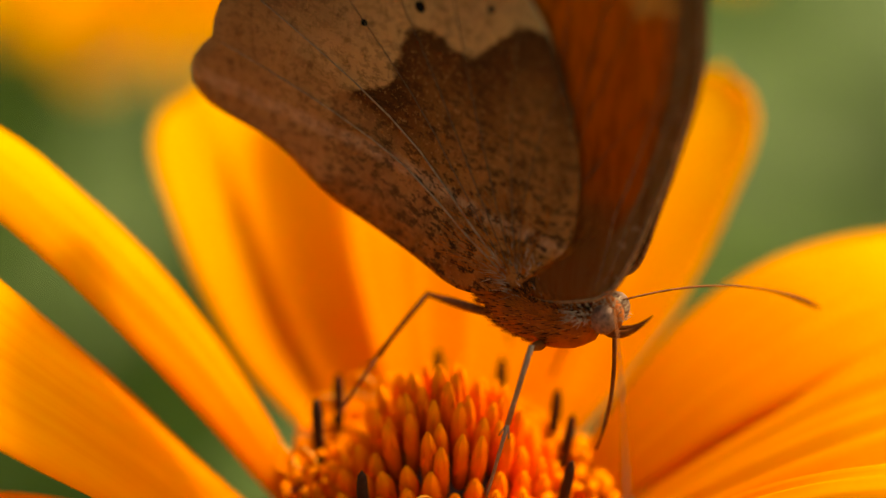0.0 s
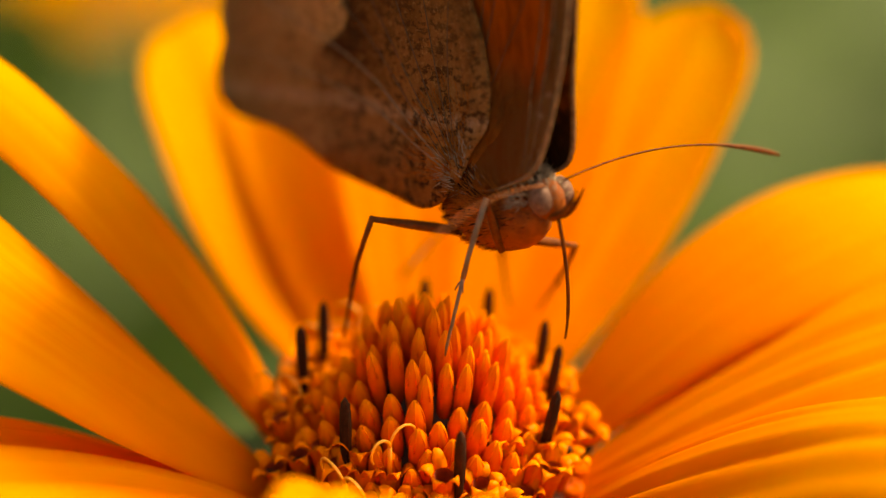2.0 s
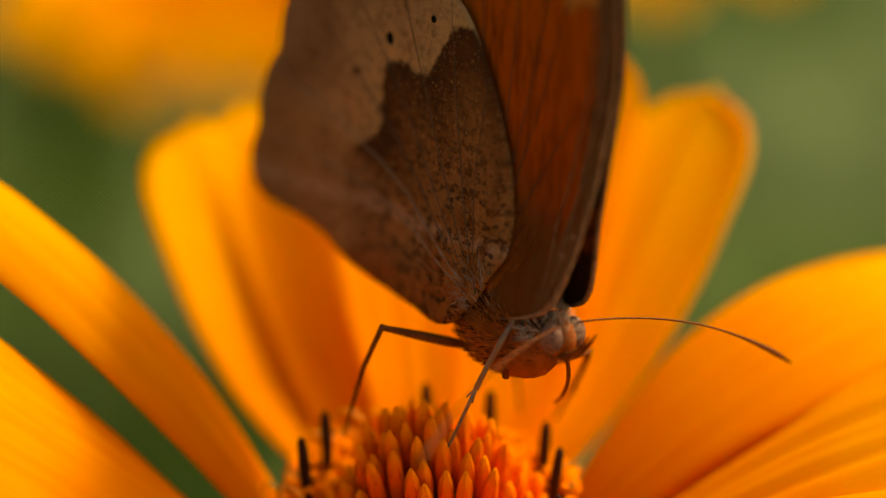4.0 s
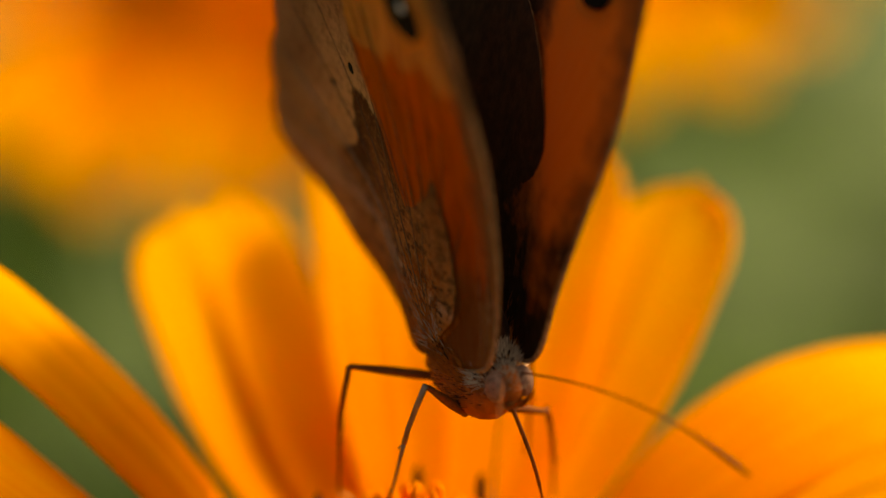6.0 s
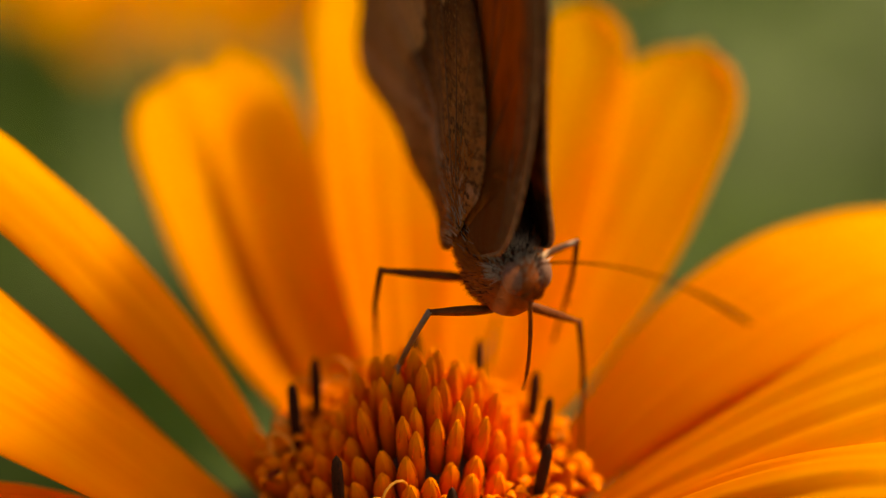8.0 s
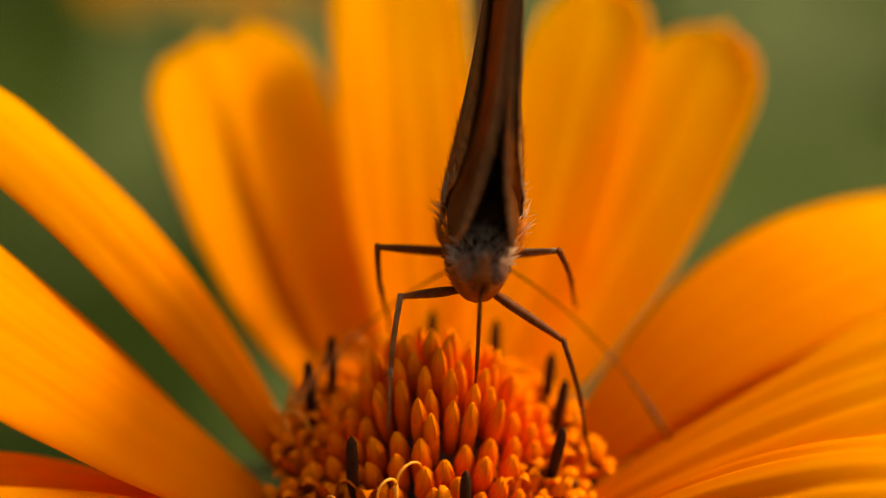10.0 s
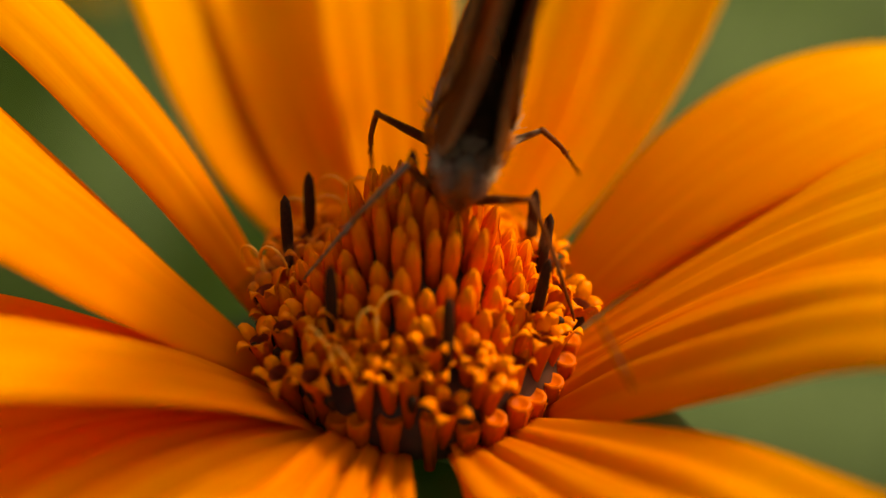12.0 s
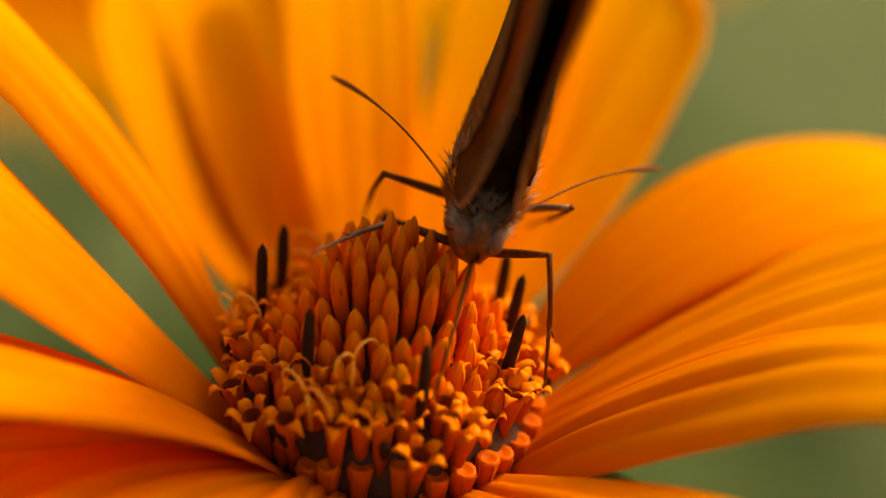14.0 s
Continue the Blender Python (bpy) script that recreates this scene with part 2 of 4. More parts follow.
FAR_DISC = plain_material("orange disc", (0.55, 0.10, 0.002), (0.85, 0.24, 0.004), 300.0, 0.7)
LEAF = green_material("leaf", (0.022, 0.050, 0.006), (0.050, 0.095, 0.013), 45.0)
HW_UNDER, FW_UNDER, HW_UPPER, FW_UPPER = hindwing_under(), forewing_under(), wing_upper(False), wing_upper(True)
VEIN = plain_material("wing vein", (0.075, 0.030, 0.010), (0.13, 0.056, 0.020), 2500.0, 0.6)
FUR = plain_material("body fur", (0.22, 0.050, 0.007), (0.50, 0.135, 0.017), 900.0, 0.9, spec=0.1)
COSTA = plain_material("wing front edge", (0.08, 0.034, 0.016), (0.30, 0.16, 0.085), 2600.0, 0.7, spec=0.1)
PALE_VEIN = plain_material("pale wing vein", (0.12, 0.062, 0.030), (0.30, 0.18, 0.11), 3000.0, 0.6)
FACE = plain_material("face fur", (0.10, 0.060, 0.038), (0.46, 0.34, 0.26), 900.0, 0.9, spec=0.1)
ROOT_TUFT = plain_material("pale root hair", (0.15, 0.085, 0.055), (0.46, 0.34, 0.26), 900.0, 0.9, spec=0.1)
RUFF = plain_material("pale fur", (0.20, 0.12, 0.075), (0.55, 0.40, 0.29), 900.0, 0.9, spec=0.1)
DARK_FUR = plain_material("dark fur", (0.020, 0.008, 0.004), (0.06, 0.022, 0.008), 900.0, 0.9, spec=0.1)
TAN_FUR = plain_material("tan fur", (0.32, 0.10, 0.025), (0.55, 0.22, 0.06), 900.0, 0.9, spec=0.1)
SKIN = plain_material("body skin", (0.16, 0.035, 0.005), (0.34, 0.078, 0.010), 1500.0, 0.7, spec=0.2)
LEG = plain_material("leg", (0.080, 0.020, 0.005), (0.18, 0.050, 0.011), 2500.0, 0.6, spec=0.12)
PALE_LEG = plain_material("pale leg", (0.10, 0.050, 0.026), (0.22, 0.13, 0.085), 2500.0, 0.4)
EYE = plain_material("compound eye", (0.070, 0.032, 0.024), (0.25, 0.13, 0.095), 6000.0, 0.5, spec=0.12)
RING = plain_material("tawny scales", (0.40, 0.12, 0.018), (0.56, 0.20, 0.040), 3500.0, 0.7, spec=0.06)
BLACK = plain_material("black scales", (0.003, 0.003, 0.003), (0.008, 0.007, 0.006), 4000.0, 0.8, spec=0.03)
WHITE = plain_material("white scales", (0.70, 0.70, 0.72), (0.82, 0.82, 0.84), 4000.0, 0.7)


# ---- mesh helpers ----
def mesh_object(name, bm, material, parent=None, label="", smooth=True):
    me = bpy.data.meshes.new(name)
    bm.normal_update()
    bm.to_mesh(me)
    bm.free()
    for m in material if isinstance(material, (list, tuple)) else [material]:
        me.materials.append(m)
    if smooth:
        for p in me.polygons:
            p.use_smooth = True
    ob = new(name, me)
    ob.parent = parent
    if label:
        tagged(ob, label)
    return ob


def part(name, bm, material, parent, label=""):
    return mesh_object(name, bm, material, parent, label)


def share(ob, m):
    """Another part on the same mesh, at the pose m in its parent's space."""
    o = new(ob.name, ob.data)
    o.parent, o.matrix_basis = ob.parent, m
    return o


def lathe(bm, profile, sides=10, m=Matrix()):
    """A turned body from (radius, height) pairs in millimetres; zero radii close it."""
    rings = []
    for r, z in profile:
        if r <= 1e-6:
            rings.append([bm.verts.new(m @ (Vector((0, 0, z)) * MM))])
        else:
            rings.append([bm.verts.new(m @ (Vector((r * math.cos(2 * math.pi * k / sides), r * math.sin(2 * math.pi * k / sides), z)) * MM)) for k in range(sides)])
    for a, b in zip(rings, rings[1:]):
        for k in range(sides):
            j = (k + 1) % sides
            if len(a) == 1 and len(b) > 1:
                bm.faces.new((a[0], b[j], b[k])[::-1])
            elif len(b) == 1 and len(a) > 1:
                bm.faces.new((a[k], a[j], b[0]))
            elif len(a) > 1:
                bm.faces.new((a[k], a[j], b[j], b[k]))
    return bm


def tube(bm, points, radii, sides=6):
    """A round rod along points (millimetres) with a radius at each."""
    pts = [Vector(p) for p in points]
    rings, side = [], None
    for i, p in enumerate(pts):
        way = (pts[min(i + 1, len(pts) - 1)] - pts[max(i - 1, 0)]).normalized()
        if side is None:
            side = way.orthogonal().normalized()
        side = (side - way * side.dot(way)).normalized()
        up = way.cross(side)
        r = radii[i] if isinstance(radii, (list, tuple)) else radii
        rings.append([bm.verts.new((p + (side * math.cos(2 * math.pi * k / sides) + up * math.sin(2 * math.pi * k / sides)) * r) * MM) for k in range(sides)])
    for a, b in zip(rings, rings[1:]):
        for k in range(sides):
            bm.faces.new((a[k], a[(k + 1) % sides], b[(k + 1) % sides], b[k]))
    bm.faces.new(rings[0][::-1])
    bm.faces.new(rings[-1])
    return bm


def bend(a, b, c, steps=8):
    """Points on a curve from a to c that leans towards b."""
    a, b, c = Vector(a), Vector(b), Vector(c)
    return [a * (1 - t) ** 2 + b * 2 * t * (1 - t) + c * t * t for t in [k / steps for k in range(steps + 1)]]


def at(x, y, z, rx=0, ry=0, rz=0):
    """A pose in millimetres and degrees."""
    return pose(x * MM, y * MM, z * MM, rx, ry, rz)


def ellipsoid(bm, centre, axes, turn=Matrix(), rings=10, sides=14):
    prof = [(math.sin(math.pi * k / rings), -math.cos(math.pi * k / rings)) for k in range(rings + 1)]
    m = Matrix.Translation(Vector(centre) * MM) @ turn @ Matrix.Diagonal((*axes, 1))
    prof[0], prof[-1] = (0, -1), (0, 1)
    return lathe(bm, prof, sides, m)


# ---- the flower ----
def petal_mesh(length, width, arch, droop, cup, seed, twist=0.0, ridge=0.35, waist=0.40):
    """A ray petal along +x: a blunt strap with two long grooves, a little thick, uneven at its rim."""
    nu, nv, bm = 34, 28, bmesh.new()
    layers = []
    for side in (1, -1):
        grid = []
        for i in range(nu + 1):
            u = i / nu
            f = waist + (1 - waist) * math.sin(min(1.0, u / 0.6) * math.pi / 2)
            if u > 0.78:
                f *= math.sqrt(max(0.0, 1 - ((u - 0.78) / 0.22) ** 2.6)) * 0.97 + 0.03
            row = []
            for j in range(nv + 1):
                v = 2 * j / nv - 1
                wob = noise.noise(Vector((u * 3.0 + seed * 7.1, v * 1.3, seed)))
                y = width / 2 * f * v * (1 + 0.04 * noise.noise(Vector((u * 5, seed * 3.3, 2.0 * (v > 0)))))
                x = length * u * (1 - 0.02 * v * v) + 0.25 * noise.noise(Vector((v * 3, seed * 5.0, 1.0))) * u
                groove = math.exp(-((abs(v) - 0.26) / 0.09) ** 2) + 0.45 * math.exp(-((abs(v) - 0.66) / 0.10) ** 2) + 0.3 * math.exp(-(v / 0.07) ** 2)
                z = arch * 4 * u * (1 - u) + droop * u * u + cup * v * v * f * (1 - 0.4 * u) - ridge * groove * (1 - 0.7 * u) * f * min(1, 6 * u + 0.5) + 0.42 * wob * u
                z += math.tan(radians(twist * u)) * y
                edge = 0.02 if abs(v) > 0.99 or i == nu else 0.12
                row.append(bm.verts.new(Vector((x, y, z + side * edge)) * MM))
            grid.append(row)
        layers.append(grid)
        for i in range(nu):
            for j in range(nv):
                q = (grid[i][j], grid[i + 1][j], grid[i + 1][j + 1], grid[i][j + 1])
                bm.faces.new(q if side > 0 else q[::-1])
    top, low = layers
    rim = [(i, 0) for i in range(nu + 1)] + [(nu, j) for j in range(1, nv + 1)] + [(i, nv) for i in range(nu - 1, -1, -1)] + [(0, j) for j in range(nv - 1, 0, -1)]
    for (a, b), (c, d) in zip(rim, rim[1:] + rim[:1]):
        bm.faces.new((top[a][b], low[a][b], low[c][d], top[c][d]))
    bmesh.ops.recalc_face_normals(bm, faces=bm.faces)
    return bm


# azimuth (0 is +x, 90 is +y), rise, length, width, arch, droop, cup, roll, twist; angles in degrees
PETALS = [
    (96.8, 30.1, 28.1, 6.6, 0.44, 0.15, 0.61, -1.6, -0.3),
    (75.8, 27.8, 26.5, 6.9, -0.77, -0.17, 0.58, -4.2, -6.1),
    (62.7, 25.7, 25.5, 7.2, -0.78, 0.46, 0.62, -2, 0.8),
    (30.8, 7.1, 28, 9.1, 6.1, 1.92, -1.22, 2.3, -4.9),
    (3.1, 22.3, 29, 10.6, 2.3, 0.7, -0.89, -2.8, 5.6),
    (-20.4, 30.7, 24, 9.6, 2.3, -1.13, -2.61, 4.4, -10.5),
    (-57.7, 11.8, 26.6, 11.2, 1.21, 2.4, -0.06, 5.5, 6.6),
    (-60.5, -16.1, 26, 8.8, -0.15, -3.36, 0.64, -3.7, 2.5),
    (-106, -12, 25.7, 8.6, 3.66, -2.02, 0.46, -16, 0.6),
    (-130, -5, 27.2, 10.3, 4.18, 0.9, -0.67, 2, -11.5),
    (-147.5, 4, 26.1, 10.8, 1.94, 0.76, -0.61, -4, -0.7),
    (-152.5, 17.5, 25.8, 14.6, 2.87, 1.24, -1.22, 13, -0.7),
    (185.2, 42.7, 26.7, 10.1, 0.34, 0.38, -1.37, 8.2, -20.5),
    (159.4, 40.7, 25.0, 5.9, 2.45, 1.79, -1.65, 11.4, -3.8),
    (115.8, 20, 25.1, 8.4, -1.49, 0.79, 0.49, -0.8, 7.9),
    (110.5, 20, 26, 5.4, -0.72, 0.23, 0.26, 1.4, 2.9),
]
PETAL_FOOT = (6.2, -4.6)            # distance from the axis, and height


def petal_pose(az, rise, roll):
    """Where a petal grows, in the flower's space."""
    r, z = PETAL_FOOT
    return pose(0, 0, 0, 0, 0, az) @ at(r, 0, z, 0, -rise, 0) @ pose(0, 0, 0, roll, 0, 0)


def dome(r):
    """Height of the crowded bud tips over the disc, in millimetres."""
    return 5.0 - 0.35 * r - 0.125 * r * r if r < 5.4 else -0.53 - 0.9 * (r - 5.4)


def bud_mesh(wide, tall):
    bm = bmesh.new()
    prof = [(0.52, 0), (0.84, 0.24), (1.0, 0.50), (0.96, 0.66), (0.72, 0.82), (0.36, 0.94), (0, 1.0)]
    lathe(bm, [(r * wide, z * tall) for r, z in prof], 9)
    for k in range(5):                     # five faint seams near the tip
        a = 2 * math.pi * k / 5
        tube(bm, [(s * wide * math.cos(a), s * wide * math.sin(a), z * tall) for s, z in ((0.93, 0.66), (0.67, 0.83), (0.14, 0.985))], [0.06, 0.06, 0.03], 4)
    return bm


def corolla_mesh(seed):
    """An open disc floret: a tube that widens into a star-shaped cup with five pointed lobes."""
    rnd, bm = random.Random(seed), bmesh.new()
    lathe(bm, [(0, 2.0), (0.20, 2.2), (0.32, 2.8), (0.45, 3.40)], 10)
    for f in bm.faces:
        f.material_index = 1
    lathe(bm, [(0.22, 0), (0.28, 0.9), (0.36, 1.9), (0.46, 2.8), (0.52, 3.34), (0.45, 3.42)], 10)
    for k in range(5):
        a = 2 * math.pi * k / 5 + rnd.uniform(-0.14, 0.14)
        turn = Matrix.Rotation(a, 4, "Z")
        long, lift = rnd.uniform(0.8, 1.2), rnd.uniform(-0.22, 0.2)
        rows = []
        for half, r, z in ((0.33, 0.45, 3.28), (0.32, 0.56, 3.54), (0.25, 0.72 * long, 3.76 + lift), (0.14, 0.92 * long, 3.80 + 1.5 * lift), (0.02, 1.10 * long, 3.62 + 2 * lift)):
            rows.append([turn @ Vector((r, s * half, z + 0.035 + 0.22 * abs(s) * half)) for s in (-1, 0, 1)] + [turn @ Vector((r, s * half, z - 0.035 + 0.18 * abs(s) * half)) for s in (1, 0, -1)])
        rings = [[bm.verts.new(p * MM) for p in ring] for ring in rows]
        for p, q in zip(rings, rings[1:]):
            for i in range(6):
                bm.faces.new((p[i], p[(i + 1) % 6], q[(i + 1) % 6], q[i]))
        bm.faces.new(rings[-1])
    bmesh.ops.recalc_face_normals(bm, faces=bm.faces)
    return bm


def floret_tube_mesh(wide, tall):
    """The side of an outer floret: a ribbed tube that widens upward."""
    bm = bmesh.new()
    lathe(bm, [(r * wide, z * tall) for r, z in ((0.50, 0), (0.62, 0.3), (0.80, 0.65), (1.0, 0.93), (0.9, 1.0), (0.6, 0.96), (0, 0.9))], 10)
    for k in range(5):
        a = 2 * math.pi * k / 5
        tube(bm, [(r * wide * math.cos(a), r * wide * math.sin(a), z * tall) for r, z in ((0.55, 0.1), (0.80, 0.62), (1.0, 0.92))], [0.04, 0.05, 0.06], 4)
    return bm


def style_mesh(seed):
    """A forked style with two arms that curl back."""
    rnd, bm = random.Random(seed), bmesh.new()
    tube(bm, [(0, 0, 2.4), (0.02, 0, 3.6), (0, 0, 4.5)], [0.12, 0.11, 0.11], 6)
    for s in (-1, 1):
        size = rnd.uniform(0.5, 0.8)
        pts = [(s * (size - size * math.cos(a)), 0.12 * s * a / 3, 4.45 + size * math.sin(a) * 1.1) for a in [k * 0.42 for k in range(10)]]
        tube(bm, pts, [0.085 - 0.004 * k for k in range(10)], 6)
    return bm


def anther_mesh():
    """A dark, slim tube with a blunt, slightly pinched tip."""
    bm = bmesh.new()
    lathe(bm, [(0.18, -0.7), (0.22, 0.0), (0.25, 0.6), (0.26, 1.6), (0.24, 2.3), (0.15, 2.7), (0.10, 2.78), (0, 2.95)], 9)
    for k in range(5):
        a = 2 * math.pi * k / 5
        tube(bm, [(0.23 * math.cos(a), 0.23 * math.sin(a), 0.1), (0.255 * math.cos(a), 0.255 * math.sin(a), 1.4), (0.18 * math.cos(a), 0.18 * math.sin(a), 2.6)], 0.035, 4)
    return bm


def outward(az, r, z, lean, spin=0.0):
    """A pose on the disc, leaning away from the axis."""
    return pose(0, 0, 0, 0, 0, az) @ at(r, 0, z, 0, lean, 0) @ pose(0, 0, 0, 0, 0, spin)


def leaf_mesh(length, width, fold, droop, seed):
    """A pointed, toothed leaf along +x with a midrib fold."""
    bm, nu = bmesh.new(), 14
    rows = []
    for i in range(nu + 1):
        u = i / nu
        w = width / 2 * (math.sin(math.pi * u ** 0.75) ** 0.9 if 0 < u < 1 else 0.02) * (1 + 0.10 * (i % 2))
        z = -droop * u * u + 0.04 * length * noise.noise(Vector((u * 3, seed, 0)))
        rows.append([bm.verts.new(Vector((length * u, s * w, z + fold * abs(s) * w)) * MM) for s in (-1, -0.5, 0, 0.5, 1)])
    for a, b in zip(rows, rows[1:]):
        for k in range(4):
            bm.faces.new((a[k], b[k], b[k + 1], a[k + 1]))
    return bm


GROUND_Z = -620.0


def build_flower():
    rnd = random.Random(4)
    fl = new("flower")
    tagged(fl, "orange-yellow daisy with a domed orange disc on a green stem", "flower")
    bm = bmesh.new()
    lathe(bm, [(0, -7.2), (2.2, -7.0), (4.6, -6.2), (6.2, -5.2), (6.5, -4.2), (6.0, -2.4), (4.7, -1.4), (3.4, 0.2), (1.8, 1.6), (0, 2.2)], 32)
    part("receptacle", bm, CORE, fl, "dark orange domed receptacle")
    bm = bmesh.new()
    tube(bm, bend((0, 0, -6.6), (3, 4, -250), (14, 26, GROUND_Z), 24), [1.7] * 6 + [1.9] * 12 + [2.4] * 7, 10)
    part("stem", bm, STEM, fl, "slim green stem")
    for k in range(13):
        bm = leaf_mesh(9.0, 4.4, 0.3, 0.8, k)
        b = part("bract", bm, BRACT, fl)
        b.matrix_basis = outward(k * 360 / 13 + rnd.uniform(-6, 6), 4.4, -6.4, 0) @ pose(0, 0, 0, 0, 12 + rnd.uniform(-8, 8), 0)
    # ray petals
    petals = []
    for k, (az, rise, length, width, arch, droop, cup, roll, twist) in enumerate(PETALS):
        p = part("petal", petal_mesh(length, width, arch, droop, cup, k + 1, twist, 0.22 if az > 45 else 0.35 if az > 20 else 0.6 if az > -10 else 0.85 if az > -25 else 1.15 if az > -105 else 1.5, 0.27 if az > -17 else 0.40), PETAL, fl)
        p.matrix_basis = petal_pose(az, rise, roll)
        petals.append(p)
    # closed buds in a spiral over the dome
    kinds, n_buds = {}, 132
    for k in range(n_buds):
        r = 5.3 * math.sqrt((k + 0.3) / n_buds)
        az = k * 137.508 + rnd.uniform(-4, 4)
        lean = 1 + 3.2 * r + rnd.uniform(-4, 4)
        inner = r < 2.9
        m = outward(az, r - 0.02 * lean, dome(r) - 3.5 + (0.35 if inner else 0.0) + rnd.uniform(-0.4, 0.35), lean, rnd.uniform(0, 72))
        if inner not in kinds:
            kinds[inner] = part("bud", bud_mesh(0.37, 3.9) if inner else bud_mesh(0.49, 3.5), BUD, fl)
            kinds[inner].matrix_basis = m
        else:
            share(kinds[inner], m)
    # open florets in three rings, with styles
    shapes, styles = [], []
    for ring, (r, z, lean, count) in enumerate(((5.70, -3.35, 5, 17), (6.25, -3.95, 9, 20), (6.75, -4.45, 14, 23))):
        for k in range(count):
            az = (k + 0.5 * (ring % 2)) * 360 / count + rnd.uniform(-3, 3)
            m = outward(az, r - 0.6 - 0.55 * max(0.0, math.cos(radians(az))) + rnd.uniform(-0.15, 0.15), z + rnd.uniform(-0.5, 0.45), lean + rnd.uniform(-13, 13), rnd.uniform(0, 72))
            if len(shapes) < 5:
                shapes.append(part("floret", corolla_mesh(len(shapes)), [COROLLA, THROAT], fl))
                shapes[-1].matrix_basis = m
            else:
                share(rnd.choice(shapes), m)
            if (ring < 2 and k % 6 == ring or ring == 2 and k % 11 == 0) and 70 < az < 330:
                ms = outward(az, r - 0.6, z + rnd.uniform(-0.3, 0.3), lean + rnd.uniform(-6, 10), rnd.uniform(0, 180))
                if len(styles) < 3:
                    styles.append(part("style", style_mesh(len(styles)), STYLE, fl, "curled yellow-orange style"))
                    styles[-1].matrix_basis = ms
                else:
                    share(rnd.choice(styles), ms)
    # the tubes of the outermost florets stand like a palisade, with dark gaps
    tubes = []
    for k in range(30):
        m = outward(k * 360 / 30 + rnd.uniform(-3, 3), 6.25 + rnd.uniform(-0.25, 0.15), -5.9 + rnd.uniform(-0.2, 0.3), 7 + rnd.uniform(-5, 5), rnd.uniform(0, 72))
        if len(tubes) < 3:
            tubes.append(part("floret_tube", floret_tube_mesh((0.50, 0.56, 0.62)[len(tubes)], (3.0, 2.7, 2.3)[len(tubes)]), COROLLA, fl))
            tubes[-1].matrix_basis = m
        else:
            share(rnd.choice(tubes), m)
    # dark anther tubes in a loose ring, and stubs between the open florets
    first = None
    for az, r, z, lean in ((168.5, 5.80, 0.37, 3), (144, 6.07, 0.10, 1), (228.3, 5.33, 0.25, 1), (284.1, 5.75, -0.1, 2), (94.6, 5.9, -0.02, 2),
                                 (65.5, 5.70, 0.0, 4), (34.5, 5.83, -0.36, 5), (13.8, 5.40, -0.31, 8), (338.9, 5.47, -0.30, 10)):
        m = outward(az, r, z, lean)
        if first is None:
            first = part("anther", anther_mesh(), ANTHER, fl, "dark brown anther tube")
            first.matrix_basis = m
        else:
            share(first, m)
    stub = None
    for k in range(26):
        az, r = rnd.uniform(0, 360), rnd.choice((5.9, 6.5, 6.9))
        m = outward(az, r, dome(r) - 0.9, 30 + rnd.uniform(-8, 8))
        if stub is None:
            bm = bmesh.new()
            lathe(bm, [(0.16, 0), (0.24, 0.5), (0.22, 1.0), (0, 1.15)], 7)
            stub = part("anther_stub", bm, ANTHER, fl)
            stub.matrix_basis = m
        else:
            share(stub, m)
    # two stem leaves
    for z, az, tilt in ((-150, 140, 20), (-190, 330, 25)):
        lf = part("leaf", leaf_mesh(70, 28, 0.25, 14, z), LEAF, fl)
        lf.matrix_basis = at(1.2 + (-z) * 0.006, (-z) * 0.012, z, 0, tilt, az)
    return petals


petals = build_flower()


# ---- the butterfly ----
def smooth_loop(points, per=5):
    """A closed curve through the points."""
    out, n = [], len(points)
    for i in range(n):
        p0, p1, p2, p3 = (Vector(points[(i + k) % n]) for k in (-1, 0, 1, 2))
        for s in range(per):
            t = s / per
            out.append(0.5 * ((2 * p1) + (p2 - p0) * t + (2 * p0 - 5 * p1 + 4 * p2 - p3) * t * t + (3 * p1 - p0 - 3 * p2 + p3) * t ** 3))
    return out


FOREWING = [(0.4, -0.4), (2.6, -0.2), (4.3, 0.9), (5.6, 4.7), (6.4, 7.6), (7.2, 11.5), (7.0, 16.0), (6.5, 19.4), (5.5, 22.0), (3.6, 22.4), (1.0, 20.6), (-1.6, 17.8), (-3.6, 14.8), (-3.2, 11.5), (-1.6, 6.0), (-0.6, 1.5)]
HINDWING = [(-0.2, -0.2), (0.8, 1.15), (1.78, 2.5), (1.84, 4.7), (1.33, 7.15), (0.18, 9.95), (-1.8, 12.8), (-5.3, 14.8), (-9.2, 14.85), (-12.9, 12.8), (-15.2, 8.95), (-17.0, 5.1), (-17.3, 1.9), (-13.5, 1.0), (-10.0, -0.7), (-5.8, -1.45), (-2.4, -1.5)]


def wing_bow(u, v, out):
    """How far a closed wing stands off the middle plane."""
    out = 0.03 + max(0.0, out - 0.03) * 1.5 / (1 + math.exp(-(u + 5.0) / 0.8))
    reach = 7.4 - 3.9 * (0.5 + 0.5 * math.tanh((u - 2.0) / 1.0))
    swell = 1.4 - 0.35 * (0.5 + 0.5 * math.tanh((u - 2.4) / 0.8))
    return 0.05 + out + swell * math.exp(-(max(v, 0.0) / reach) ** 1.3) / (1 + math.exp(-(u + 4.6) / 1.4))


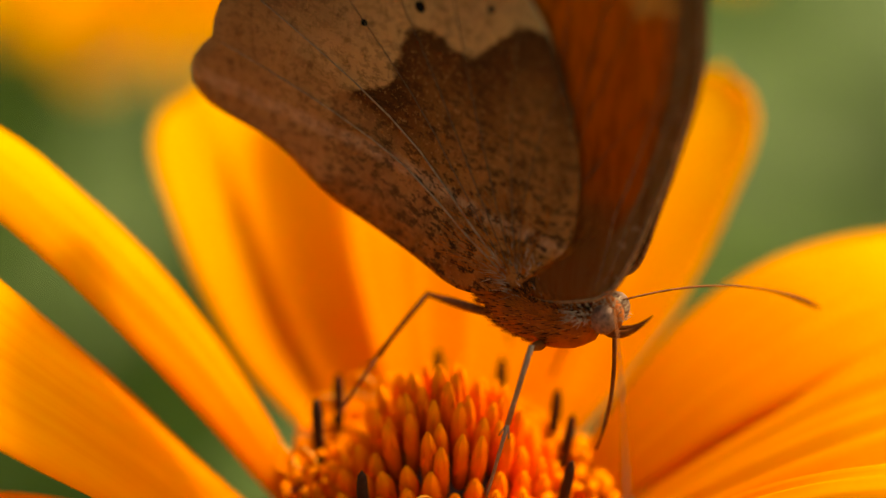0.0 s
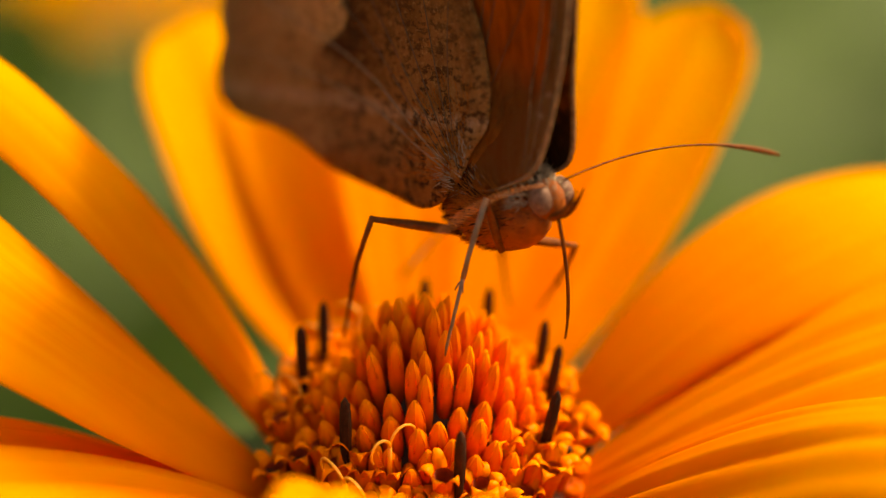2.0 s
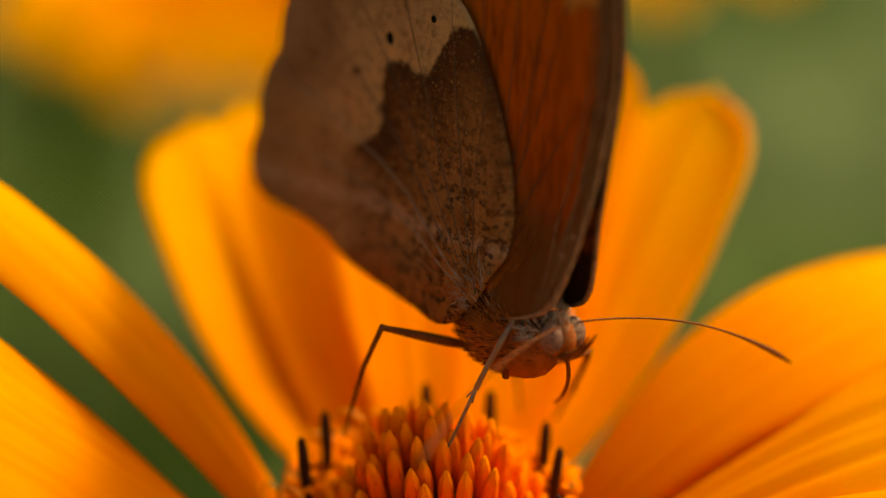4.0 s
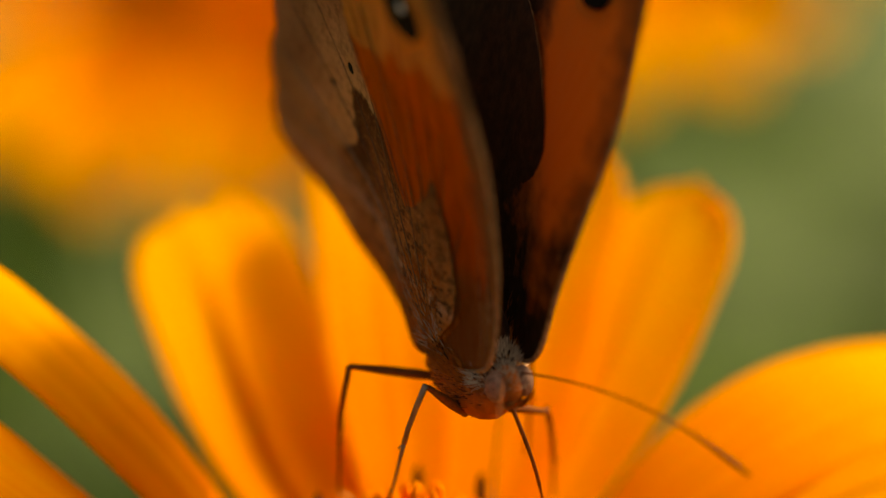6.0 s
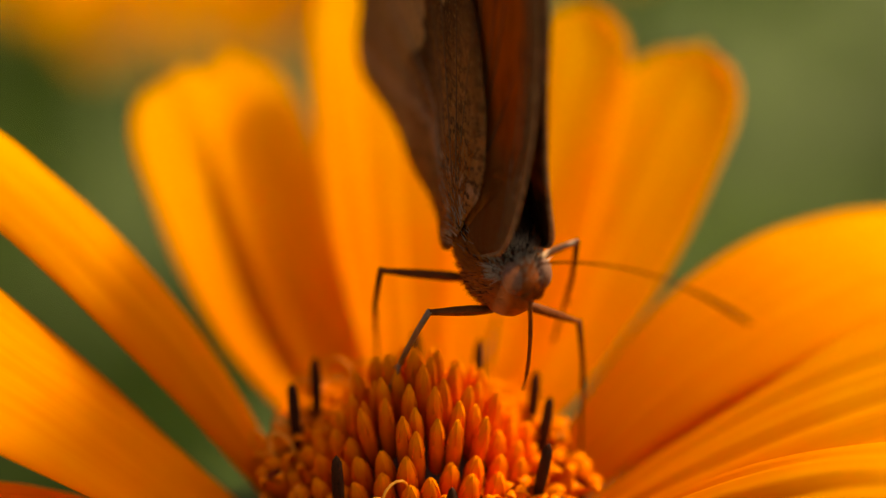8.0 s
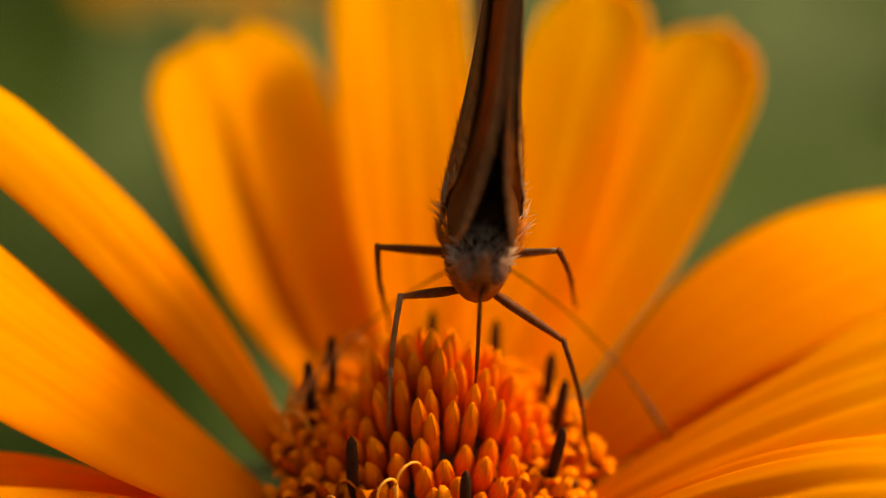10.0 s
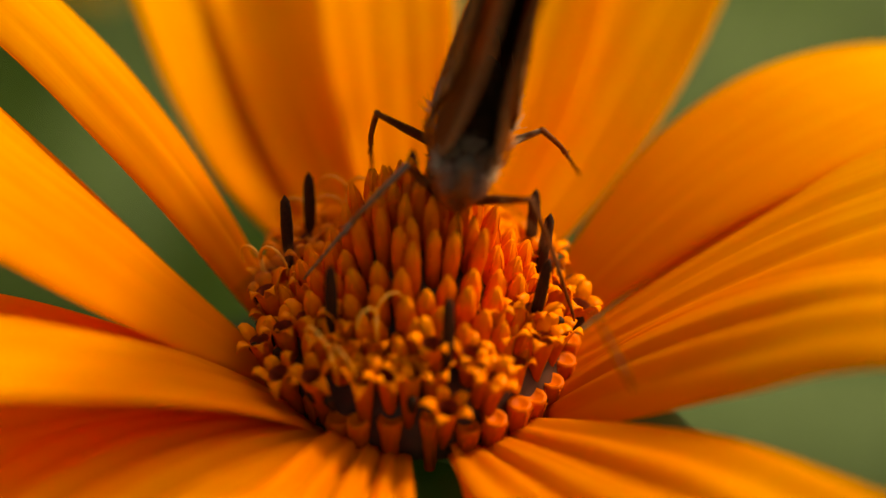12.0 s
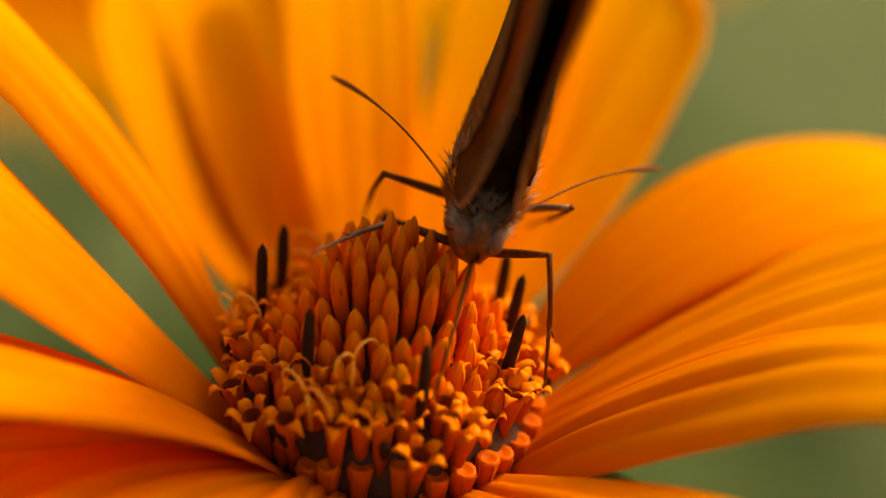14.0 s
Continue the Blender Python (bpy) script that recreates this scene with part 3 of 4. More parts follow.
def wing_mesh(outline, side, out, scallop, hub):
    """A thin wing in the x-z plane from its root: side -1 is the right one. Underside first, upperside second."""
    loop = smooth_loop(outline)
    n, rings, bm = len(loop), 16, bmesh.new()
    rim = []
    for k, p in enumerate(loop):
        i = k / 5
        wave = scallop * abs(math.sin(i * math.pi)) * (1 if 6 < i < 12.2 else 0)
        rim.append(p * (1 + wave / max(p.length, 4)))
    sheets = []
    for layer in (1, 0):
        centre = bm.verts.new(Vector((hub.x, side * (wing_bow(hub.x, hub.y, out) + 0.05 * layer), hub.y)) * MM)
        grid = []
        for r in range(1, rings + 1):
            s = (r / rings) ** 0.85
            row = []
            for k, p in enumerate(rim):
                u, v = hub + (p - hub) * s
                crease = 0.025 * math.sin(k * 1.3) * s
                row.append(bm.verts.new(Vector((u, side * (wing_bow(u, v, out) + (0.05 if r < rings else 0.02) * layer + crease), v)) * MM))
            grid.append(row)
        for k in range(n):
            j = (k + 1) % n
            f = bm.faces.new((centre, grid[0][k], grid[0][j]))
            f.material_index = 1 - layer
            for a, b in zip(grid, grid[1:]):
                f = bm.faces.new((a[k], b[k], b[j], a[j]))
                f.material_index = 1 - layer
        sheets.append(grid[-1])
    for k in range(n):
        j = (k + 1) % n
        bm.faces.new((sheets[0][k], sheets[0][j], sheets[1][j], sheets[1][k]))
    bmesh.ops.recalc_face_normals(bm, faces=bm.faces)
    return bm


def add_veins(outline, side, out, ends, wing, material=None, thick=0.032):
    loop = smooth_loop(outline)
    for e, bulge in ends:
        bm = bmesh.new()
        tip = loop[int(e * 5) % len(loop)] * 0.97
        pts = []
        for k in range(9):
            t = 0.06 + 0.94 * k / 8
            p = tip * t + Vector((-tip.y, tip.x)).normalized() * bulge * math.sin(math.pi * t)
            pts.append((p.x, side * (wing_bow(p.x, p.y, out) + 0.07), p.y))
        tube(bm, pts, [thick * (1 - 0.07 * k) for k in range(9)], 5)
        part("vein", bm, material or VEIN, wing)


def add_costa(side, wing):
    """The thickened front edge of a forewing."""
    loop = smooth_loop(FOREWING)
    bm, pts = bmesh.new(), []
    for k in range(1, 38):
        q = loop[k] * 0.985
        pts.append((q.x, side * (wing_bow(q.x, q.y, 0.0) + 0.02), q.y))
    tube(bm, pts, [min(0.03 + 0.012 * k, 0.15 - 0.0025 * k) for k in range(len(pts))], 6)
    part("costa", bm, COSTA, wing, "pale brown front edge")
    for inset, thick in ((0.75, 0.075), (1.45, 0.055)):
        bm, pts = bmesh.new(), []
        for k in range(9, 36):
            q = loop[k] - loop[k].normalized() * 0.2 - Vector((inset * min(1.0, (k - 6) / 8), 0))
            pts.append((q.x, side * (wing_bow(q.x, q.y, 0.0) + 0.07), q.y))
        tube(bm, pts, [min(0.012 + 0.008 * k, thick - 0.0012 * k) for k in range(len(pts))], 5)
        part("costal_vein", bm, COSTA, wing)


def on_wing(side, out, reach, low, high):
    """Hair roots near a wing's root, combed outward between two angles (degrees from the tail upward)."""
    def place(rnd):
        a, d = radians(rnd.uniform(low, high)), 0.6 + reach * rnd.random() ** 1.4
        u, v = -d * math.cos(a), d * math.sin(a)
        return Vector((u, side * (wing_bow(u, v, out) + 0.05), v)), Vector((-math.cos(a), side * 0.0, math.sin(a)))
    return place


def hair_mesh(seed, count, place, length, thin=0.035, stray=0.25):
    """Many fine hairs: place(random) gives a root and a direction in millimetres."""
    rnd, bm = random.Random(seed), bmesh.new()
    for _ in range(count):
        root, way = place(rnd)
        l = length * rnd.uniform(0.5, 1.2)
        way = (way.normalized() + Vector((rnd.gauss(0, stray), rnd.gauss(0, stray), rnd.gauss(0, stray)))).normalized()
        side = way.orthogonal().normalized() * thin
        up = way.cross(side)
        tip = bm.verts.new((root + way * l) * MM)
        base = [bm.verts.new((root + side * math.cos(a) + up * math.sin(a)) * MM) for a in (0, 2.1, 4.2)]
        for k in range(3):
            bm.faces.new((base[k], base[(k + 1) % 3], tip))
    return bm


def on_ellipsoid(centre, axes, back, keep=lambda w: True):
    def place(rnd):
        while True:
            w = Vector((rnd.gauss(0, 1), rnd.gauss(0, 1), rnd.gauss(0, 1))).normalized()
            if keep(w):
                return Vector([c + a * x for c, a, x in zip(centre, axes, w)]), w + Vector(back)
    return place


SHANK = 7.0
FEMUR = {"mid_right": 2.9, "mid_left": 3.8, "hind_right": 3.8, "hind_left": 3.8}
LEGS = {"mid_right": (0.9, -0.8, -3.2), "mid_left": (0.9, 0.8, -3.2), "hind_right": (-2.0, -0.7, -2.6), "hind_left": (-2.0, 0.7, -2.6)}
TONGUE_ROOT = (3.9, 0.0, -2.0)


def build_butterfly():
    b = new("butterfly")
    tagged(b, "brown butterfly with orange forewings and closed wings, feeding on the disc", "butterfly")
    bm = bmesh.new()
    ellipsoid(bm, (0.2, 0, -1.6), (3.10, 1.45, 1.90), pose(0, 0, 0, 0, 8, 0))
    thorax = part("thorax", bm, SKIN, b, "furry rust-brown thorax")
    bm = hair_mesh(1, 2200, on_ellipsoid((0.2, 0, -1.6), (3.05, 1.42, 1.85), (-2.6, 0, 0.0)), 0.42, 0.026, 0.16)
    part("fur", bm, FUR, thorax)
    part("fur", hair_mesh(7, 850, on_ellipsoid((0.2, 0, -1.6), (3.08, 1.44, 1.88), (-2.6, 0, 0.0)), 0.42, 0.026, 0.16), DARK_FUR, thorax)
    part("fur", hair_mesh(8, 160, on_ellipsoid((0.2, 0, -1.6), (3.08, 1.44, 1.88), (-2.6, 0, 0.0)), 0.42, 0.024, 0.16), TAN_FUR, thorax)
    bm = bmesh.new()
    ellipsoid(bm, (0.2, 0, 0.1), (2.1, 1.56, 1.9))
    ellipsoid(bm, (-1.5, 0, 0.4), (2.6, 1.38, 1.7))
    part("back", bm, DARK_FUR, thorax, "blackish back between the wing roots")
    part("fur", hair_mesh(9, 900, on_ellipsoid((0.7, 0, -1.5), (2.7, 1.3, 1.72), (-2.0, 0, 0.4), lambda w: w.z > 0.25), 0.6, 0.03, 0.2), DARK_FUR, thorax, "blackish fur between the wing roots")
    part("fur", hair_mesh(11, 900, on_ellipsoid((0.4, 0, -0.7), (2.4, 1.75, 1.3), (-0.5, 0, 1.2), lambda w: abs(w.y) > 0.55 and w.z > -0.6), 0.6, 0.022, 0.13), FUR, thorax, "long brown hair over the wing roots")
    part("fur", hair_mesh(12, 70, on_ellipsoid((0.0, 0, -0.2), (1.6, 1.95, 0.8), (-0.6, 0, 0.9), lambda w: abs(w.y) > 0.6), 0.8, 0.028, 0.3), ROOT_TUFT, thorax, "whitish tufts at the wing roots")
    bm = hair_mesh(2, 700, on_ellipsoid((2.4, 0, -0.9), (1.0, 1.15, 1.2), (-0.4, 0, 0.3), lambda w: w.z > -0.4), 0.55, 0.028)
    part("ruff", bm, RUFF, thorax, "pale grey collar hair")
    bm = bmesh.new()
    rows = [(0.0, 0), (0.8, 0.5), (1.0, 1.6), (0.95, 3.0), (0.8, 4.4), (0.5, 5.5), (0, 6.1)]
    lathe(bm, rows, 14, pose(0, 0, 0) @ at(-0.7, 0, -0.8, 0, -64, 0))
    part("abdomen", bm, SKIN, b)
    bm = bmesh.new()
    ellipsoid(bm, (3.4, 0, -1.15), (0.85, 0.72, 0.9))
    head = part("head", bm, SKIN, b, "small head with whitish fur")
    bm = hair_mesh(3, 420, on_ellipsoid((3.45, 0, -1.1), (0.9, 0.5, 0.92), (-0.2, 0, 0.4), lambda w: w.z > 0.0 or w.x < 0.2), 0.36, 0.025)
    part("face_fur", bm, FACE, head)
    for s in (-1, 1):
        bm = bmesh.new()
        ellipsoid(bm, (3.64, 0.64 * s, -1.0), (0.57, 0.46, 0.70), rings=12, sides=16)
        part("eye", bm, EYE, head, "grey-brown banded compound eye")
        bm = bmesh.new()
        tube(bm, bend((3.5, 0.2 * s, -1.85), (4.5, 0.24 * s, -2.0), (5.5, 0.2 * s, -0.6), 7), [0.16, 0.20, 0.20, 0.18, 0.15, 0.11, 0.07, 0.03], 7)
        part("palp", bm, LEG, head, "rusty brown upturned palp")
        bm = bmesh.new()
        pts = bend((0, 0, 0), (6.0, 0, 1.5), (11.2, 0, -0.6), 16)
        tube(bm, pts, [0.05] * 11 + [0.06, 0.08, 0.11, 0.13, 0.13, 0.07], 7)
        a = part("antenna", bm, LEG, b, "thin brown antenna with a slim club")
        a.matrix_basis = at(3.95, 0.4 * s, -0.45, 0, -6, 46 * s)
        antennae.append(a)
    bm = bmesh.new()
    tube(bm, bend((0, 0, 0), (0.6, 0, 3.4), (0, 0, 6.2), 12), [0.10] * 5 + [0.09] * 5 + [0.06] * 3, 6)
    tongue = part("proboscis", bm, LEG, b, "thin dark uncoiled proboscis")
    tongue.matrix_basis = at(*TONGUE_ROOT, 0, 160, 0)
    wings = {}
    for side, word in ((-1, "right"), (1, "left")):
        hw = part("hindwing", wing_mesh(HINDWING, side, 0.22, 0.45, Vector((-3.5, 4.5))), [HW_UNDER, HW_UPPER], b, "mottled brown hindwing with a paler scalloped band")
        add_veins(HINDWING, side, 0.22, ((5, 0.6), (6.3, 0.5), (7.4, 0.4), (8.4, 0.2), (9.3, 0)), hw)
        add_veins(HINDWING, side, 0.22, ((10.2, -0.5), (11.0, -0.6)), hw, PALE_VEIN, 0.06)
        for su, sv, radius in ((-7.0, 10.4, 0.28), (-3.6, 11.7, 0.16), (-9.6, 8.6, 0.16)):
            bm = bmesh.new()
            m = Matrix.Translation(Vector((su, side * (wing_bow(su, sv, 0.22) + 0.07), sv)) * MM) @ pose(0, 0, 0, 90 if side < 0 else -90, 0, 0)
            lathe(bm, [(radius, -0.08), (radius, 0), (radius * 0.8, 0.015), (0, 0.02)], 14, m)
            part("spot", bm, BLACK, hw)
        part("root_hair", hair_mesh(21, 600, on_wing(side, 0.22, 3.6, -8, 105), 0.7, 0.018, 0.14), FUR, hw, "combed brown hair at the wing root")
        part("pale_hair", hair_mesh(22, 80, on_wing(side, 0.22, 1.2, -10, 120), 0.6, 0.03, 0.35), ROOT_TUFT, hw, "combed pale hair at the wing root")
        fw = part("forewing", wing_mesh(FOREWING, side, 0.0, 0.0, Vector((1.0, 6.0))), [FW_UNDER, FW_UPPER], b, "orange forewing with brown margin and an eyespot")
        add_veins(FOREWING, side, 0.0, ((5.2, 0.6), (7, 0.4), (8.3, 0.2), (9.6, 0), (11, -0.2), (12.2, -0.4)), fw)
        add_costa(side, fw)
        part("root_hair", hair_mesh(23, 700, on_wing(side, 0.0, 4.0, 96, 138), 0.9, 0.018, 0.10), FUR, fw, "combed tan hair at the wing root")
        for name, radius, lift, mat in (("eyespot_ring", 1.5, 0.075, RING), ("eyespot", 1.18, 0.10, BLACK), ("pupil", 0.19, 0.13, WHITE),
                                        ("upper_eyespot", 1.1, -0.09, BLACK)):
            bm = bmesh.new()
            y = side * (wing_bow(2.95, 16.65, 0.0) + lift)
            du, dv = (0.12, 0.25) if name == "pupil" else (0, 0)
            m = Matrix.Translation(Vector((2.95 + du, y, 16.65 + dv)) * MM) @ pose(0, 0, 0, 90 if (side < 0) == (lift > 0) else -90, 0, 0) @ Matrix.Diagonal((1.3, 1.1, 1, 1))
            lathe(bm, [(radius, -0.12), (radius, 0), (radius * 0.9, 0.02), (0, 0.03)], 24, m)
            part(name, bm, mat, fw)
        wings[word] = (hw, fw)
    legs = {}
    for name in LEGS:
        mat = PALE_LEG if name == "hind_left" else LEG
        bm = bmesh.new()
        tube(bm, [(0, 0, -0.2), (0, 0, 0.8), (0, 0, 0.55 * FEMUR[name]), (0, 0, 0.85 * FEMUR[name]), (0, 0, FEMUR[name])], [0.17, 0.23, 0.21, 0.15, 0.13], 8)
        femur = part("femur", bm, mat, b)
        bm = bmesh.new()
        tube(bm, [(0, 0, -0.1), (0.10, 0, 1.2), (0.16, 0, 2.6), (0.12, 0, 3.5)], [0.14, 0.13, 0.115, 0.13], 8)
        shank = part("tibia", bm, PALE_LEG if name == "mid_right" else LEG, b)
        bm = bmesh.new()
        tube(bm, [(0.12, 0, 3.5), (0.08, 0, 4.4), (0.0, 0, 5.6), (-0.04, 0, 6.6), (-0.12, 0, SHANK)], [0.10, 0.09, 0.08, 0.07, 0.045], 7)
        for s in (-1, 1):
            tube(bm, bend((0.12, 0, 3.5), (0.18, 0.15 * s, 3.8), (0.16, 0.22 * s, 4.1), 4), [0.04] * 5, 5)
        part("tarsus", bm, PALE_LEG if name == "mid_right" else LEG, shank)
        legs[name] = (femur, shank)
    return b, wings, legs, tongue


antennae = []
butterfly, wings, legs, tongue = build_butterfly()


# ---- the garden behind ----
def build_ground():
    n = Nodes("garden soil")
    f = n.noise(n.mapped(1, 1, 1), 6.0, 6)
    fine = n.noise(n.mapped(1, 1, 1), 60.0, 6)
    c = n.ramp(f, (0.35, (0.026, 0.055, 0.010)), (0.55, (0.042, 0.085, 0.018)), (0.68, (0.090, 0.110, 0.060)))
    c = n.mix(n.math("MULTIPLY", fine, 0.5), c, (0.06, 0.07, 0.03))
    n.bump(fine, 0.5, 0.02)
    mat = n.done(c, 0.9)
    bm, size, steps = bmesh.new(), 400.0, 60
    coords = [math.copysign(abs(2 * k / steps - 1) ** 4 * size, k - steps / 2) for k in range(steps + 1)]
    grid = [[bm.verts.new((x, y, GROUND_Z * MM + 0.012 * noise.noise(Vector((x * 3, y * 3, 0))))) for y in coords] for x in coords]
    for i in range(steps):
        for j in range(steps):
            bm.faces.new((grid[i][j], grid[i + 1][j], grid[i + 1][j + 1], grid[i][j + 1]))
    tagged(mesh_object("ground", bm, mat), "grassy garden ground with paler bare soil patches", "ground", kind="structure")


def build_far_flower(x, y, z, tilt, az, seed):
    """Another bloom of the same plant, far out of focus."""
    rnd = random.Random(seed)
    fl = new("flower")
    tagged(fl, "orange-yellow daisy in bloom behind the visited one", "flower", "blooms behind")
    fl.matrix_basis = at(x, y, z)
    face = pose(0, 0, 0, 0, 0, az) @ pose(0, 0, 0, 0, tilt, 0)
    bm = bmesh.new()
    lathe(bm, [(0, -7.0), (4.6, -6.2), (6.6, -4.2), (7.0, -1.6), (5.4, 0.8), (3.4, 3.2), (1.6, 4.6), (0, 5.0)], 24)
    d = part("disc", bm, FAR_DISC, fl)
    d.matrix_basis = face
    for k in range(19):
        p = new("petal", petals[k % len(petals)].data)
        p.parent = fl
        p.matrix_basis = face @ petal_pose(k * 360 / 19 + rnd.uniform(-5, 5), rnd.uniform(0, 20), rnd.uniform(-8, 8))
    bm = bmesh.new()
    foot = face @ Vector((0, 0, -6.5 * MM)) / MM
    tube(bm, bend(foot, foot + face.to_3x3() @ Vector((0, 0, -60)), (foot.x + 10, foot.y + 30, GROUND_Z - z), 14), 1.9, 8)
    part("stem", bm, STEM, fl)
    return fl


def build_plant(x, y, height, spread, count, seed):
    """A leafy stem from the soil."""
    rnd = random.Random(seed)
    pl = new("leafy_plant")
    tagged(pl, "leafy green garden plant growing from the soil", "plant", "plants behind")
    pl.matrix_basis = at(x, y, GROUND_Z)
    bm = bmesh.new()
    pts = bend((0, 0, -4), (rnd.uniform(-20, 20), rnd.uniform(-20, 20), height * 0.6), (rnd.uniform(-40, 40), rnd.uniform(-30, 30), height), 10)
    tube(bm, pts, [3.0 - 0.18 * k for k in range(11)], 7)
    part("stem", bm, STEM, pl)
    kinds = []
    for k in range(count):
        if len(kinds) < 3:
            lf = part("leaf", leaf_mesh(spread * (0.8 + 0.2 * k), spread * 0.42, 0.25, spread * 0.25, seed + k), LEAF, pl)
            kinds.append(lf)
        else:
            o = rnd.choice(kinds)
            lf = share(o, Matrix())
        p = pts[min(10, 1 + int(10 * (k + 0.5) / count))]
        lf.matrix_basis = at(p.x, p.y, p.z, rnd.uniform(-15, 15), rnd.uniform(-25, 30), k * 137.5 + rnd.uniform(-20, 20))
    return pl


build_ground()
for k, (x, y, z, tilt, az) in enumerate(((13, 164, -30, 32, -88), (-30, 194, -57, 36, -80), (-17, 239, -81, 30, -95), (-57, 226, -49, 34, -75))):
    build_far_flower(x, y, z, tilt, az, 11 + k)
for k, (x, y, h, s, c) in enumerate(((-150, 330, 470, 95, 16), (-60, 300, 430, 90, 16), (-230, 250, 500, 95, 16), (-95, 215, 500, 75, 18), (-38, 214, 505, 60, 22), (-68, 208, 505, 60, 20), (-18, 300, 470, 70, 20), (-45, 200, 470, 70, 18), (-140, 260, 520, 90, 18), (0, 240, 440, 80, 18), (70, 260, 400, 70, 12), (110, 360, 380, 80, 12),
                                     (130, 400, 500, 60, 18), (150, 420, 470, 95, 16), (210, 560, 500, 110, 16), (300, 500, 460, 110, 14), (-120, 560, 480, 110, 16), (60, 700, 420, 120, 16), (-320, 480, 520, 120, 16), (260, 640, 260, 90, 10))):
    build_plant(x, y, h, s, c, 40 + k)


# ---- what moves ----
def bug(x, y, z, yaw, pitch, roll):
    """The butterfly's pose: millimetres, then degrees of turn, of nose down and of lean."""
    return at(x, y, z, roll, pitch, yaw)


def limb(root, tip, hint):
    """A pose at root whose z axis points to tip and whose x axis leans to hint."""
    z = (tip - root).normalized()
    x = (hint - z * hint.dot(z)).normalized()
    y = z.cross(x)
    m = Matrix((x, y, z)).transposed().to_4x4()
    m.translation = root
    return m


def leg_poses(body, hip, femur, knee, foot):
    """Femur and shank poses in the butterfly's space: the knee in its space, the foot in the flower's (millimetres)."""
    hip = Vector(hip) * MM
    foot = body.inverted() @ (Vector(foot) * MM)
    knee = hip + (Vector(knee) * MM - hip).normalized() * femur * MM
    out = knee - (hip + foot) / 2
    return limb(hip, knee, out), limb(knee, foot, out)


BODY_ROWS = [
    (0.0, bug(3.81, 0.23, 11.01, -28.32, 1.58, -1.88)),
    (0.5, bug(3.52, 1.18, 9.93, -31.65, 0.05, -8.16)),
    (1.0, bug(2.87, 1.84, 9.96, -32.32, -22.31, -13.59)),
    (1.5, bug(3.28, 2.74, 9.04, -36.11, -8.88, -11.91)),
    (2.0, bug(2.27, 2.54, 10.77, -42.74, -21.83, -8.43)),
    (2.5, bug(3.29, 2.33, 9.87, -46.74, -13.24, -8.70)),
    (3.0, bug(3.31, 2.50, 9.86, -46.62, -11.57, -8.63)),
    (3.5, bug(3.34, 2.67, 9.85, -46.51, -9.89, -8.56)),
    (4.0, bug(3.34, 1.94, 10.25, -46.18, -11.96, -11.92)),
    (4.2, bug(2.79, 5.05, 9.22, -50.05, -16.10, -9.96)),
    (6.3, bug(2.00, 1.20, 13.00, -62.00, -8.00, -4.00)),
    (6.5, bug(3.41, 1.68, 11.60, -57.21, -14.85, -8.54)),
    (7.0, bug(5.00, -0.07, 10.68, -59.37, 0.35, -16.54)),
    (7.5, bug(2.54, 1.78, 10.32, -52.01, -23.16, -7.39)),
    (7.7, bug(2.84, 1.99, 10.52, -59.90, -19.32, -5.14)),
    (8.0, bug(3.14, 2.21, 10.72, -67.79, -15.47, -2.89)),
    (8.2, bug(3.78, 1.91, 10.33, -68.61, -13.61, -5.78)),
    (10.3, bug(1.63, 1.50, 11.17, -89.00, -13.00, -5.00)),
    (10.5, bug(2.09, 1.50, 10.62, -90.00, -13.00, -5.00)),
    (11.0, bug(2.36, 1.50, 10.24, -91.00, -9.00, -5.00)),
    (11.3, bug(2.14, 1.50, 9.07, -91.33, -6.40, -7.60)),
    (11.5, bug(2.03, 1.50, 8.44, -91.50, -5.00, -9.00)),
    (11.8, bug(2.27, 1.00, 7.23, -91.00, -4.00, -13.00)),
    (12.0, bug(2.19, 0.80, 7.41, -91.00, -3.00, -13.00)),
    (12.3, bug(1.77, 0.60, 7.31, -91.00, -2.00, -8.00)),
    (12.5, bug(2.46, 0.60, 11.50, -92.00, 14.00, -4.00)),
    (12.8, bug(2.77, 1.30, 9.09, -92.00, -8.00, -5.00)),
    (13.0, bug(2.79, 1.30, 8.59, -92.50, 4.00, -7.00)),
    (13.5, bug(3.52, 1.30, 8.46, -92.00, 6.00, -10.00)),
    (14.0, bug(3.77, 1.30, 7.32, -94.00, 2.00, -11.00)),
]
